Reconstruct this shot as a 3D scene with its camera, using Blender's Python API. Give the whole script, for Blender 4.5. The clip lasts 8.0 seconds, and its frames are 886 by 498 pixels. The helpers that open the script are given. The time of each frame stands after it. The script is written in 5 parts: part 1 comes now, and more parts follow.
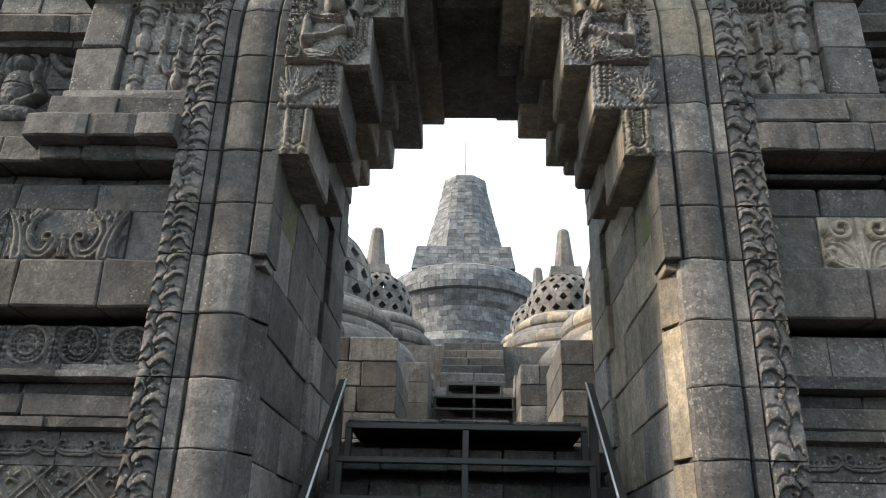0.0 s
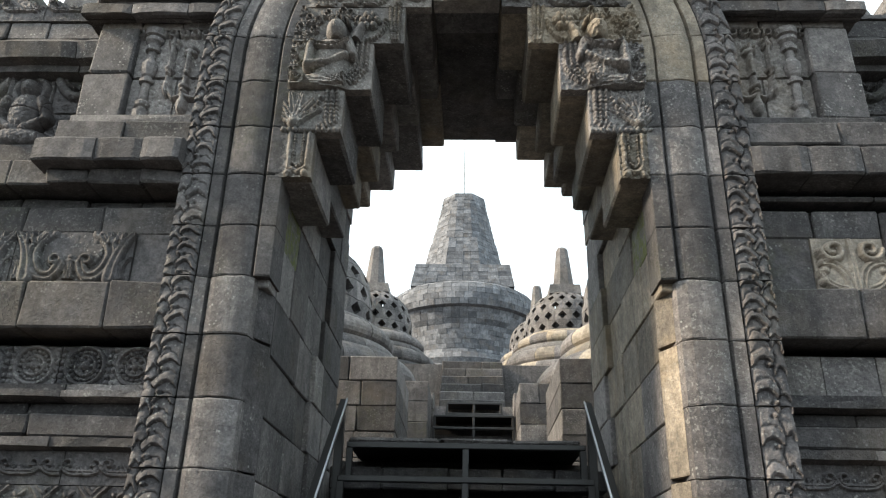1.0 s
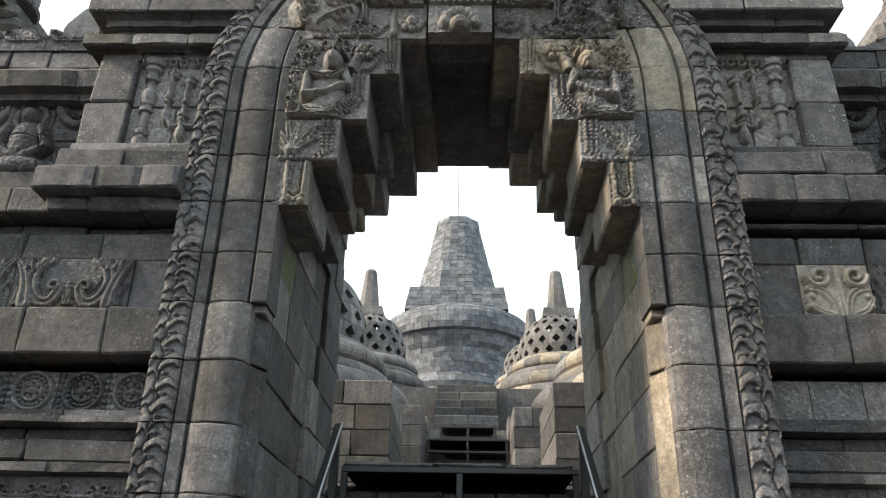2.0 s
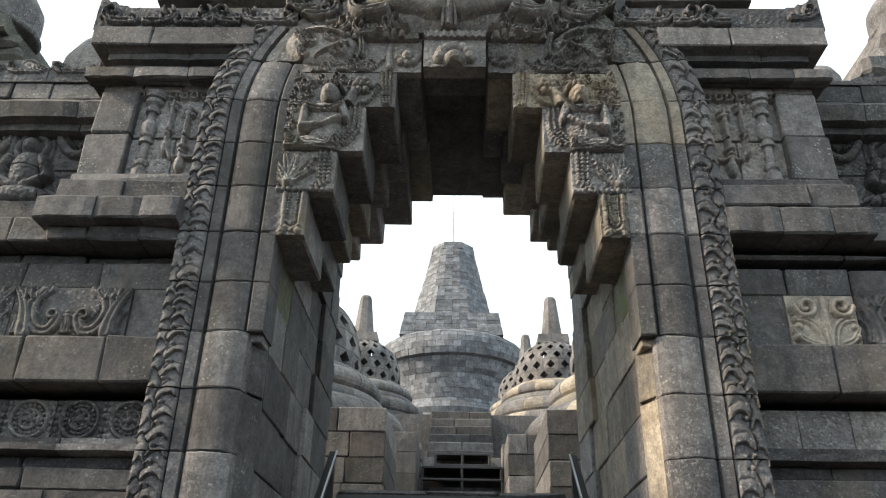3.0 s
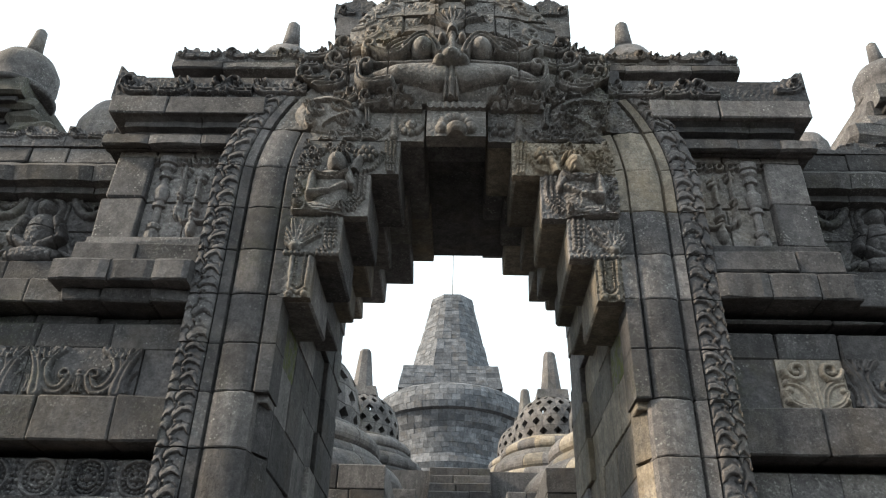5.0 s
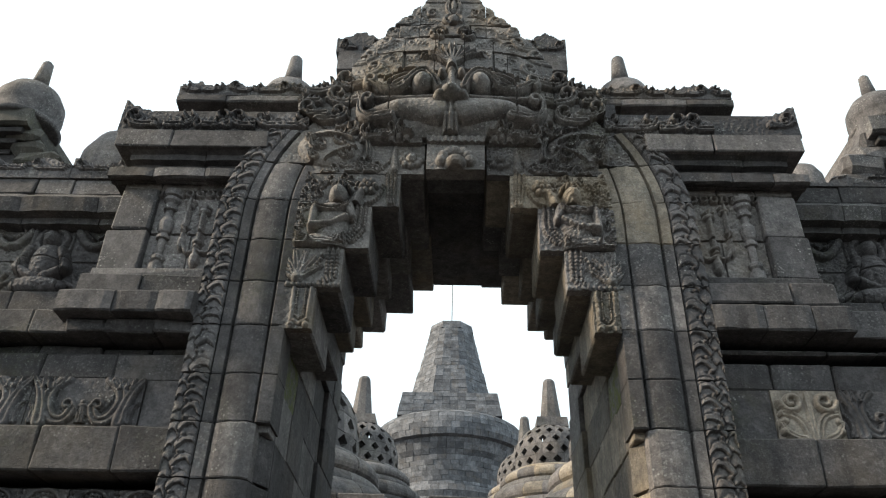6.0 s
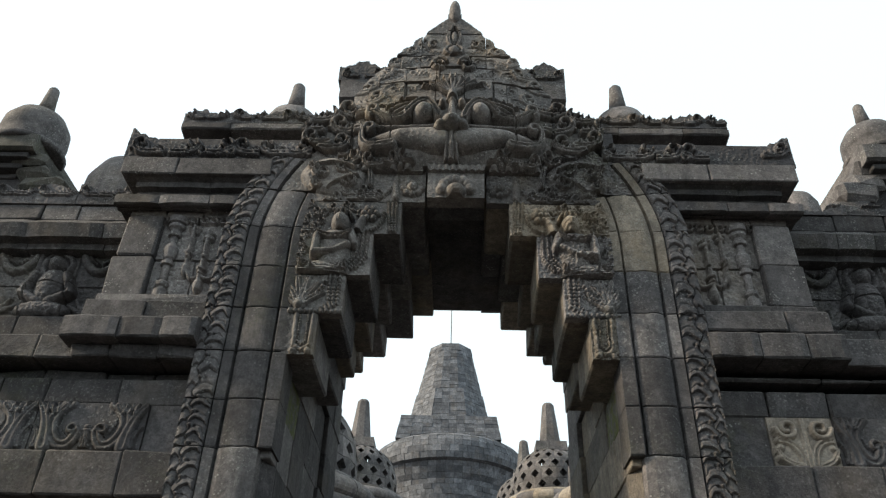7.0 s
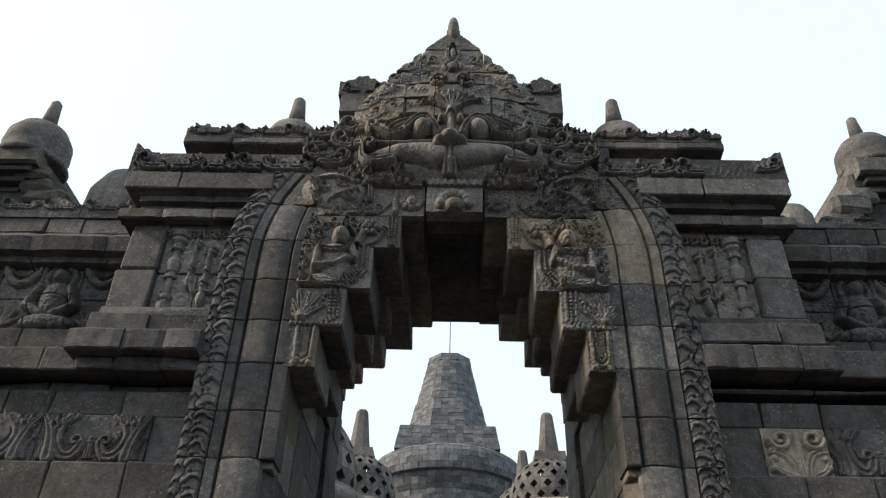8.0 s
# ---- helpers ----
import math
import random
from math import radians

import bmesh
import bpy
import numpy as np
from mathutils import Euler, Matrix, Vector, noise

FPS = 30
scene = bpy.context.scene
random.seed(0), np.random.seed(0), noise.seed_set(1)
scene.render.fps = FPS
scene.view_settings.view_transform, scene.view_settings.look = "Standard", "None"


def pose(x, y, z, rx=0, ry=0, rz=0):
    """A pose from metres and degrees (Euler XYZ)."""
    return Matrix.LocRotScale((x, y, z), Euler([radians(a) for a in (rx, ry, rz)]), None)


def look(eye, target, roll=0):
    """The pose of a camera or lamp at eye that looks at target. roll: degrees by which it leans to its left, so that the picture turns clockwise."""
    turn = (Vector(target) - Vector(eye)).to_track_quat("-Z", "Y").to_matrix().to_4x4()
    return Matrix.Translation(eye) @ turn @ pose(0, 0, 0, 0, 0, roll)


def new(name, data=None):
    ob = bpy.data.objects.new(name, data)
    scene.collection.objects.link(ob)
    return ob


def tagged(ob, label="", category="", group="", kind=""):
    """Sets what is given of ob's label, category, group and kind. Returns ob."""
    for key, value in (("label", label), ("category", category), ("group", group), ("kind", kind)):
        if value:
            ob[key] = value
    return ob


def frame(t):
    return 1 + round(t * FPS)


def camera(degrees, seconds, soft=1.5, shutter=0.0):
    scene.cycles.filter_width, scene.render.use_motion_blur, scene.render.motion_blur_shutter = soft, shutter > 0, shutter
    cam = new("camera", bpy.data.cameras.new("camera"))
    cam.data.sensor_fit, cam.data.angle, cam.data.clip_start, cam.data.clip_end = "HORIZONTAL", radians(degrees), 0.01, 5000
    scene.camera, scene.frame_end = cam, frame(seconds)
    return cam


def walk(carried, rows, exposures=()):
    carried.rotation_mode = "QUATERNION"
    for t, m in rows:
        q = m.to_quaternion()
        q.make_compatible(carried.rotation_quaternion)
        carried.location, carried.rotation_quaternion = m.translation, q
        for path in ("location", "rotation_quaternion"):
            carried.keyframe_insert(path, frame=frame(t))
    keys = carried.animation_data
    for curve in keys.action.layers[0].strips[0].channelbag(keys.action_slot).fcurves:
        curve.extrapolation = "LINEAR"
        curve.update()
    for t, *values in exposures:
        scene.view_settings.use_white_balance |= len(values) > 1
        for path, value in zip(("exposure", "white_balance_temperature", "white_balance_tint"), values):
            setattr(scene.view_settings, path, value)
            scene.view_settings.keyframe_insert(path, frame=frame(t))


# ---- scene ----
cam = camera(59.1, 8.0, soft=1.2)
PATH = [
    (0, (0.037, -2.891, 0.316), (-0.039, -1.047, 1.085), 1.5),
    (0.5, (0.038, -2.92, 0.312), (-0.041, -1.084, 1.101), 1.5),
    (1, (0.035, -2.95, 0.307), (-0.039, -1.124, 1.118), 1.4),
    (1.5, (0.035, -2.981, 0.302), (-0.032, -1.166, 1.138), 1.3),
    (3, (0.042, -3.074, 0.292), (-0.005, -1.3, 1.213), 1.2),
    (3.5, (0.039, -3.108, 0.289), (-0.007, -1.348, 1.239), 1.3),
    (4, (0.037, -3.144, 0.286), (-0.01, -1.4, 1.264), 1.3),
    (4.5, (0.035, -3.179, 0.281), (-0.013, -1.452, 1.289), 1.5),
    (6, (0.035, -3.281, 0.268), (-0.011, -1.607, 1.361), 1.6),
    (6.5, (0.034, -3.314, 0.26), (-0.012, -1.658, 1.38), 1.7),
    (7, (0.031, -3.349, 0.255), (-0.014, -1.706, 1.395), 1.8),
    (7.5, (0.032, -3.385, 0.248), (-0.013, -1.751, 1.4), 1.8),
    (8, (0.031, -3.416, 0.235), (-0.011, -1.787, 1.394), 1.7),
]
EXPOSURES = [(0, 1.15), (1.5, 1.15), (3.5, 1.09), (4.5, 0.92), (6.5, 0.44), (8, 0.18)]
walk(cam, [(t, look(eye, target, roll)) for t, eye, target, roll in PATH], EXPOSURES)

SKY, SUN, SUN_FROM = 0.118, 4.3, (-8.0, -1.05, 4.4)

# ---------------------------------------------------------------- light
world = bpy.data.worlds.new("overcast_sky")
scene.world = world
world.use_nodes = True
wn, wl = world.node_tree.nodes, world.node_tree.links
sky = wn.new("ShaderNodeTexSky")
sky.sky_type = 'NISHITA'
sky.sun_disc = False
sky.sun_elevation = radians(42)
sky.sun_rotation = radians(-100)
sky.dust_density = 4.0
veil = wn.new("ShaderNodeMix")
veil.data_type = 'RGBA'
veil.inputs[0].default_value = 0.62
veil.inputs[7].default_value = (10.3, 11.9, 12.2, 1)
wl.new(sky.outputs[0], veil.inputs[6])
wl.new(veil.outputs[2], wn["Background"].inputs[0])
wn["Background"].inputs[1].default_value = SKY
sun = new("sun", bpy.data.lights.new("sun", 'SUN'))
sun.data.energy, sun.data.angle, sun.data.color = SUN, radians(9), (1.0, 0.85, 0.64)
sun.matrix_world = look(SUN_FROM, (0, 0, 0))


# ---------------------------------------------------------------- materials
def stone_material(name, dark, light, moss=0.14, lichen=0.36, warm=0.16, bump=0.85, grain=90.0, tones=(0.60, 1.34)):
    """Andesite: blotches, grain, pale lichen flecks, moss, a tone of its own for each stone."""
    dark, light = [(c[0] * 1.045, c[1], c[2] * 0.99) for c in (dark, light)]
    m = bpy.data.materials.new(name)
    m.use_nodes = True
    n, l = m.node_tree.nodes, m.node_tree.links
    bsdf = n["Principled BSDF"]
    geo, info = n.new("ShaderNodeNewGeometry"), n.new("ShaderNodeObjectInfo")

    def noise_at(scale, detail=4.0, rough=0.6):
        t = n.new("ShaderNodeTexNoise")
        t.inputs["Scale"].default_value, t.inputs["Detail"].default_value = scale, detail
        t.inputs["Roughness"].default_value = rough
        l.new(geo.outputs["Position"], t.inputs["Vector"])
        return t.outputs["Fac"]

    def ramp(src, a, b, c0=(0, 0, 0, 1), c1=(1, 1, 1, 1)):
        r = n.new("ShaderNodeValToRGB")
        r.color_ramp.elements[0].position, r.color_ramp.elements[1].position = a, b
        r.color_ramp.elements[0].color, r.color_ramp.elements[1].color = c0, c1
        l.new(src, r.inputs[0])
        return r.outputs[0]

    def mix(fac, a, b, kind='MIX'):
        x = n.new("ShaderNodeMix")
        x.data_type, x.blend_type = 'RGBA', kind
        for sock, v in ((x.inputs[0], fac), (x.inputs[6], a), (x.inputs[7], b)):
            if hasattr(v, "is_linked"):
                l.new(v, sock)
            else:
                sock.default_value = v
        return x.outputs[2]

    def times(a, k):
        x = n.new("ShaderNodeMath")
        x.operation = 'MULTIPLY'
        l.new(a, x.inputs[0])
        if hasattr(k, "is_linked"):
            l.new(k, x.inputs[1])
        else:
            x.inputs[1].default_value = k
        return x.outputs[0]

    base = ramp(noise_at(5.0, 6.0, 0.65), 0.28, 0.72, (*dark, 1), (*light, 1))
    tone = ramp(info.outputs["Random"], 0.0, 1.0, (tones[0], tones[0], tones[0] * 1.03, 1), (tones[1], tones[1] * 0.985, tones[1] * 0.97, 1))
    base = mix(1.0, base, tone, 'MULTIPLY')
    fine = ramp(noise_at(grain, 3.0, 0.7), 0.30, 0.70, (0.74, 0.74, 0.74, 1), (1.28, 1.28, 1.28, 1))
    base = mix(1.0, base, fine, 'MULTIPLY')
    mottle = ramp(noise_at(grain * 0.30, 8.0, 0.72), 0.34, 0.66, (0.66, 0.66, 0.67, 1), (1.36, 1.35, 1.33, 1))
    base = mix(1.0, base, mottle, 'MULTIPLY')
    pits = n.new("ShaderNodeTexVoronoi")
    pits.inputs["Scale"].default_value = grain * 1.3
    l.new(geo.outputs["Position"], pits.inputs["Vector"])
    holes = times(ramp(pits.outputs["Distance"], 0.10, 0.24, (1, 1, 1, 1), (0, 0, 0, 1)), ramp(noise_at(9.0, 3.0), 0.42, 0.62))
    base = mix(times(holes, 0.6), base, (dark[0] * 0.3, dark[1] * 0.3, dark[2] * 0.3, 1))
    ochre = times(ramp(noise_at(2.1, 3.0), 0.52, 0.74), warm)
    base = mix(ochre, base, (0.26, 0.185, 0.10, 1))
    soot = times(ramp(noise_at(1.6, 6.0, 0.75), 0.47, 0.66), 0.62)
    base = mix(soot, base, (dark[0] * 0.45, dark[1] * 0.45, dark[2] * 0.46, 1))
    green = times(times(ramp(noise_at(1.7, 4.0), 0.28 if moss > 0.9 else 0.54, 0.46 if moss > 0.9 else 0.68), ramp(noise_at(24, 5.0, 0.7), 0.42, 0.6)), moss)
    base = mix(green, base, (0.095, 0.108, 0.026, 1))
    streak = n.new("ShaderNodeMapping")
    streak.inputs["Scale"].default_value = (14, 14, 1.6)
    l.new(geo.outputs["Position"], streak.inputs["Vector"])
    run = n.new("ShaderNodeTexNoise")
    run.inputs["Scale"].default_value, run.inputs["Detail"].default_value = 1.0, 4.0
    l.new(streak.outputs[0], run.inputs["Vector"])
    base = mix(times(ramp(run.outputs["Fac"], 0.52, 0.72), 0.5), base, (dark[0] * 0.5, dark[1] * 0.5, dark[2] * 0.5, 1))
    pale_run = n.new("ShaderNodeMapping")
    pale_run.inputs["Scale"].default_value, pale_run.inputs["Location"].default_value = (22, 22, 2.2), (3.1, 7.7, 0.4)
    l.new(geo.outputs["Position"], pale_run.inputs["Vector"])
    salt = n.new("ShaderNodeTexNoise")
    salt.inputs["Scale"].default_value, salt.inputs["Detail"].default_value, salt.inputs["Roughness"].default_value = 1.0, 6.0, 0.75
    l.new(pale_run.outputs[0], salt.inputs["Vector"])
    base = mix(times(times(ramp(salt.outputs["Fac"], 0.55, 0.70), ramp(noise_at(1.9, 3.0), 0.48, 0.62)), lichen * 0.9), base, (0.30, 0.30, 0.285, 1))
    flecks = times(times(ramp(noise_at(70, 3.0, 0.7), 0.56, 0.64), ramp(noise_at(2.6, 4.0), 0.40, 0.60)), lichen)
    base = mix(flecks, base, (0.42, 0.42, 0.39, 1))
    spots = n.new("ShaderNodeTexVoronoi")
    spots.inputs["Scale"].default_value, spots.inputs["Randomness"].default_value = grain * 0.55, 1.0
    l.new(geo.outputs["Position"], spots.inputs["Vector"])
    crust = times(times(ramp(spots.outputs["Distance"], 0.16, 0.30, (1, 1, 1, 1), (0, 0, 0, 1)), ramp(noise_at(6.5, 5.0, 0.7), 0.54, 0.62)), min(1.0, lichen * 1.5))
    base = mix(crust, base, (0.40, 0.40, 0.375, 1))
    l.new(base, bsdf.inputs["Base Color"])
    l.new(ramp(noise_at(12, 4.0), 0.3, 0.7, (0.72, 0.72, 0.72, 1), (0.95, 0.95, 0.95, 1)), bsdf.inputs["Roughness"])
    bsdf.inputs["Specular IOR Level"].default_value = 0.35
    b1, b2 = n.new("ShaderNodeBump"), n.new("ShaderNodeBump")
    b1.inputs["Strength"].default_value, b1.inputs["Distance"].default_value = bump * 0.7, 0.012
    b2.inputs["Strength"].default_value, b2.inputs["Distance"].default_value = bump * 0.5, 0.02
    l.new(noise_at(grain, 4.0, 0.75), b1.inputs["Height"])
    l.new(noise_at(14.0, 4.0), b2.inputs["Height"])
    l.new(b2.outputs[0], b1.inputs["Normal"])
    b3 = n.new("ShaderNodeBump")
    b3.invert = True
    b3.inputs["Strength"].default_value, b3.inputs["Distance"].default_value = min(1.0, bump), 0.008
    l.new(holes, b3.inputs["Height"])
    l.new(b1.outputs[0], b3.inputs["Normal"])
    l.new(b3.outputs[0], bsdf.inputs["Normal"])
    return m


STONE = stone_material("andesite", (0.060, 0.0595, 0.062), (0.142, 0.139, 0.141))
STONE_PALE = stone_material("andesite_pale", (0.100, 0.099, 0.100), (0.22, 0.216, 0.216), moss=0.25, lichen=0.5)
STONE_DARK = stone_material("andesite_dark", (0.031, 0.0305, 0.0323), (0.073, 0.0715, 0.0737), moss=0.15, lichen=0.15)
# Warm stone whose colour also carries sunlight and brighter interior light.
STONE_WARM_LIT = stone_material("andesite_warm_lit", (0.115, 0.106, 0.09), (0.25, 0.226, 0.183), moss=0.15, lichen=0.2, warm=0.5)
STONE_MOSS = stone_material("andesite_mossy", (0.075, 0.075, 0.068), (0.15, 0.15, 0.13), moss=1.3, lichen=0.3)
STONE_DAMP = stone_material("andesite_damp", (0.055, 0.056, 0.050), (0.115, 0.116, 0.102), moss=0.55, lichen=0.3)
CARVED = stone_material("andesite_carved", (0.084, 0.082, 0.080), (0.188, 0.182, 0.174), moss=0.25, lichen=0.4, warm=0.38, bump=0.4)
CARVED_DARK = stone_material("andesite_carved_dark", (0.041, 0.0405, 0.043), (0.102, 0.100, 0.103), moss=0.15, lichen=0.3, bump=0.4)
PAVING = stone_material("paving", (0.070, 0.070, 0.071), (0.150, 0.148, 0.145), moss=0.1)
PALE_CARVED = stone_material("bleached_andesite", (0.20, 0.180, 0.150), (0.33, 0.305, 0.262), moss=0.05, lichen=0.3, bump=0.4)
# Weathered stone tinted blue and evened out, distance haze painted into its colour.
FAR_HAZE_STONE = stone_material("andesite_weathered_haze", (0.064, 0.072, 0.084), (0.116, 0.128, 0.145), moss=0.05, lichen=0.2, warm=0.15, grain=9, tones=(0.60, 1.55))


def metal_material():
    m = bpy.data.materials.new("painted_steel")
    m.use_nodes = True
    n, l = m.node_tree.nodes, m.node_tree.links
    t, r = n.new("ShaderNodeTexNoise"), n.new("ShaderNodeValToRGB")
    t.inputs["Scale"].default_value = 25
    r.color_ramp.elements[0].color, r.color_ramp.elements[1].color = (0.018, 0.018, 0.02, 1), (0.05, 0.048, 0.046, 1)
    l.new(t.outputs["Fac"], r.inputs[0])
    b = n["Principled BSDF"]
    l.new(r.outputs[0], b.inputs["Base Color"])
    b.inputs["Metallic"].default_value, b.inputs["Roughness"].default_value = 0.6, 0.42
    return m


STEEL = metal_material()


# ---------------------------------------------------------------- mesh helpers
def mesh_object(name, verts, faces, material, parent=None, label="", smooth=False):
    me = bpy.data.meshes.new(name)
    me.from_pydata([tuple(v) for v in verts], [], faces)
    me.materials.append(material)
    if smooth:
        me.polygons.foreach_set("use_smooth", [True] * len(me.polygons))
    me.update()
    ob = new(name, me)
    ob.parent = parent
    if label:
        ob["label"] = label
    return ob


def thing(name, label, category, kind="", group=""):
    return tagged(new(name), label, category, group, kind)


def block_data(x0, x1, y0, y1, z0, z1, bev=0.007, jit=0.004):
    """A worn squared stone: a box with chamfered, slightly uneven edges."""
    verts, index = [], {}
    for i, x in enumerate((x0, x1)):
        for j, y in enumerate((y0, y1)):
            for k, z in enumerate((z0, z1)):
                d = [random.uniform(-jit, jit) * f for f in (0.8, 1.2, 0.8)]
                b = bev * random.uniform(0.6, 1.9)
                p = (x + d[0], y + d[1], z + d[2])
                s = (1 - 2 * i, 1 - 2 * j, 1 - 2 * k)
                for a in range(3):
                    q = [p[c] + (0 if c == a else s[c] * b) for c in range(3)]
                    index[i, j, k, a] = len(verts)
                    verts.append(q)
    faces = []
    for a in range(3):
        o = [c for c in range(3) if c != a]
        for side in (0, 1):
            loop = []
            for u, v in ((0, 0), (1, 0), (1, 1), (0, 1)):
                c = [0, 0, 0]
                c[a], c[o[0]], c[o[1]] = side, u, v
                loop.append(index[c[0], c[1], c[2], a])
            flip = (side == 1) if a != 1 else (side == 0)
            faces.append(loop if flip else loop[::-1])
    for a in range(3):
        o = [c for c in range(3) if c != a]
        for u in (0, 1):
            for v in (0, 1):
                c0, c1 = [0, 0, 0], [0, 0, 0]
                c0[o[0]] = c1[o[0]] = u
                c0[o[1]] = c1[o[1]] = v
                c1[a] = 1
                faces.append([index[(*c0, o[0])], index[(*c1, o[0])], index[(*c1, o[1])], index[(*c0, o[1])]])
    for i in (0, 1):
        for j in (0, 1):
            for k in (0, 1):
                faces.append([index[i, j, k, 0], index[i, j, k, 1], index[i, j, k, 2]])
    return verts, faces


def fix_normals(ob):
    bm = bmesh.new()
    bm.from_mesh(ob.data)
    bmesh.ops.recalc_face_normals(bm, faces=bm.faces)
    bm.to_mesh(ob.data)
    bm.free()
    return ob


def stone(parent, x0, x1, y0, y1, z0, z1, material=None, bev=0.0055, jit=0.005, name="stone", gap=0.0022):
    if x0 > x1:
        x0, x1 = x1, x0
    v, f = block_data(x0 + gap, x1 - gap, y0, y1, z0 + gap, z1 - gap, bev, jit)
    return fix_normals(mesh_object(name, v, f, material or random.choice((STONE, STONE, STONE, STONE_DARK, STONE_PALE)), parent))


def prism(parent, profile, x0, x1, material=None, name="stone", gap=0.002, jit=0.003, wear=0.006):
    """A moulded stone: the (y, z) outline carried along x, its edges worn."""
    if x0 > x1:
        x0, x1 = x1, x0
    n, m = len(profile), 6
    dy = random.uniform(-jit, jit)
    seed = random.uniform(0, 100)
    yc = max(y for y, z in profile)
    verts, faces = [], []
    for r in range(m + 1):
        x = x0 + gap + (x1 - x0 - 2 * gap) * r / m
        end = 0.006 if r in (0, m) else 0.0
        for q, (y, z) in enumerate(profile):
            w = 0 if y >= yc - 1e-6 else wear
            verts.append((x, y + dy * (w > 0) + (end if w else 0) + w * noise.noise((x * 9, q * 3.1, seed)), z + 0.7 * w * noise.noise((x * 9, q * 3.1 + 40, seed))))
    for r in range(m):
        for q in range(n):
            faces.append([r * n + q, r * n + (q + 1) % n, (r + 1) * n + (q + 1) % n, (r + 1) * n + q])
    faces += [list(range(n)), list(range(m * n, (m + 1) * n))]
    return fix_normals(mesh_object(name, verts, faces, material or random.choice((STONE, STONE_DARK, STONE_DARK)), parent))


def cuts(a, b, step, wobble=0.3):
    """Joints between a and b about step apart."""
    n = max(1, round(abs(b - a) / step))
    out = [a + (b - a) * (i + (random.uniform(-wobble, wobble) if 0 < i < n else 0)) / n for i in range(n + 1)]
    return list(zip(out, out[1:]))


def solid(name, x0, x1, y0, y1, z0, z1, material, parent=None):
    v, f = block_data(x0, x1, y0, y1, z0, z1, 0.002, 0.0)
    return fix_normals(mesh_object(name, v, f, material, parent))


# ---------------------------------------------------------------- carving helpers: heights over a small field
def tube(U, V, pts, w, h, taper=1.0, groove=0.0):
    """A rounded ridge of half width w and height h along a line of points."""
    best, tall = np.full(U.shape, 9.0), np.zeros_like(U)
    n = len(pts) - 1
    for i, ((a, b), (c, d)) in enumerate(zip(pts, pts[1:])):
        dx, dz = c - a, d - b
        t = np.clip(((U - a) * dx + (V - b) * dz) / (dx * dx + dz * dz + 1e-12), 0, 1)
        k = 1 + (taper - 1) * (i + t) / n
        q = ((U - a - t * dx) ** 2 + (V - b - t * dz) ** 2) / (w * k) ** 2
        near = q < best
        best, tall = np.where(near, q, best), np.where(near, h * (0.5 + 0.5 * k), tall)
    return tall * np.sqrt(np.clip(1 - best, 0, 1)) * (1 - groove * np.exp(-best * 14))


def dome(U, V, cx, cz, r, h, rz=None):
    q = ((U - cx) / r) ** 2 + ((V - cz) / (rz or r)) ** 2
    return h * np.sqrt(np.clip(1 - q, 0, 1))


def ring(U, V, cx, cz, r, w, h):
    d = np.hypot(U - cx, V - cz)
    return h * np.sqrt(np.clip(1 - ((d - r) / w) ** 2, 0, 1))


def spiral(cx, cz, r0, r1, a0, turns, n=22):
    return [(cx + (r0 + (r1 - r0) * i / n) * math.cos(a0 + 2 * math.pi * turns * i / n),
             cz + (r0 + (r1 - r0) * i / n) * math.sin(a0 + 2 * math.pi * turns * i / n)) for i in range(n + 1)]


def bezier(p0, p1, p2, n=10):
    return [((1 - t) ** 2 * p0[0] + 2 * t * (1 - t) * p1[0] + t * t * p2[0],
             (1 - t) ** 2 * p0[1] + 2 * t * (1 - t) * p1[1] + t * t * p2[1]) for t in [i / n for i in range(n + 1)]]


def rough_field(U, V, scale, amp, seed=0.0):
    out = np.zeros_like(U)
    flat, u, v = out.ravel(), U.ravel(), V.ravel()
    for i in range(flat.size):
        flat[i] = noise.noise((u[i] * scale, v[i] * scale, seed)) + 0.5 * noise.noise((u[i] * scale * 2.3, v[i] * scale * 2.3, seed + 7))
    return amp * flat.reshape(U.shape)


def flame_leaf(U, V, x, z, s, flip=1, h=0.02):
    """A curling leaf with lobes on its back and a groove along its stem, s long, about (x, z)."""
    f, mx = flip, np.maximum
    out = tube(U, V, bezier((x - f * 0.5 * s, z - 0.15 * s), (x + f * 0.45 * s, z - 0.25 * s), (x + f * 0.42 * s, z + 0.28 * s)), 0.17 * s, h, 0.75, 0.45)
    out = mx(out, tube(U, V, spiral(x + f * 0.16 * s, z + 0.22 * s, 0.25 * s, 0.06 * s, 0 if f > 0 else math.pi, 0.8 * f, 14), 0.085 * s, h * 1.1, 0.8))
    for k in range(4):
        u = x - f * (0.42 - 0.2 * k) * s
        out = mx(out, tube(U, V, [(u, z - 0.08 * s), (u - f * 0.05 * s, z + (0.12 + 0.03 * k) * s)], 0.075 * s, h * 0.85, 0.7, 0.3))
    for k in range(3):
        out = mx(out, dome(U, V, x + f * (0.50 - 0.03 * k) * s, z + (0.0 + 0.15 * k) * s, 0.07 * s, h * 0.8))
    return out


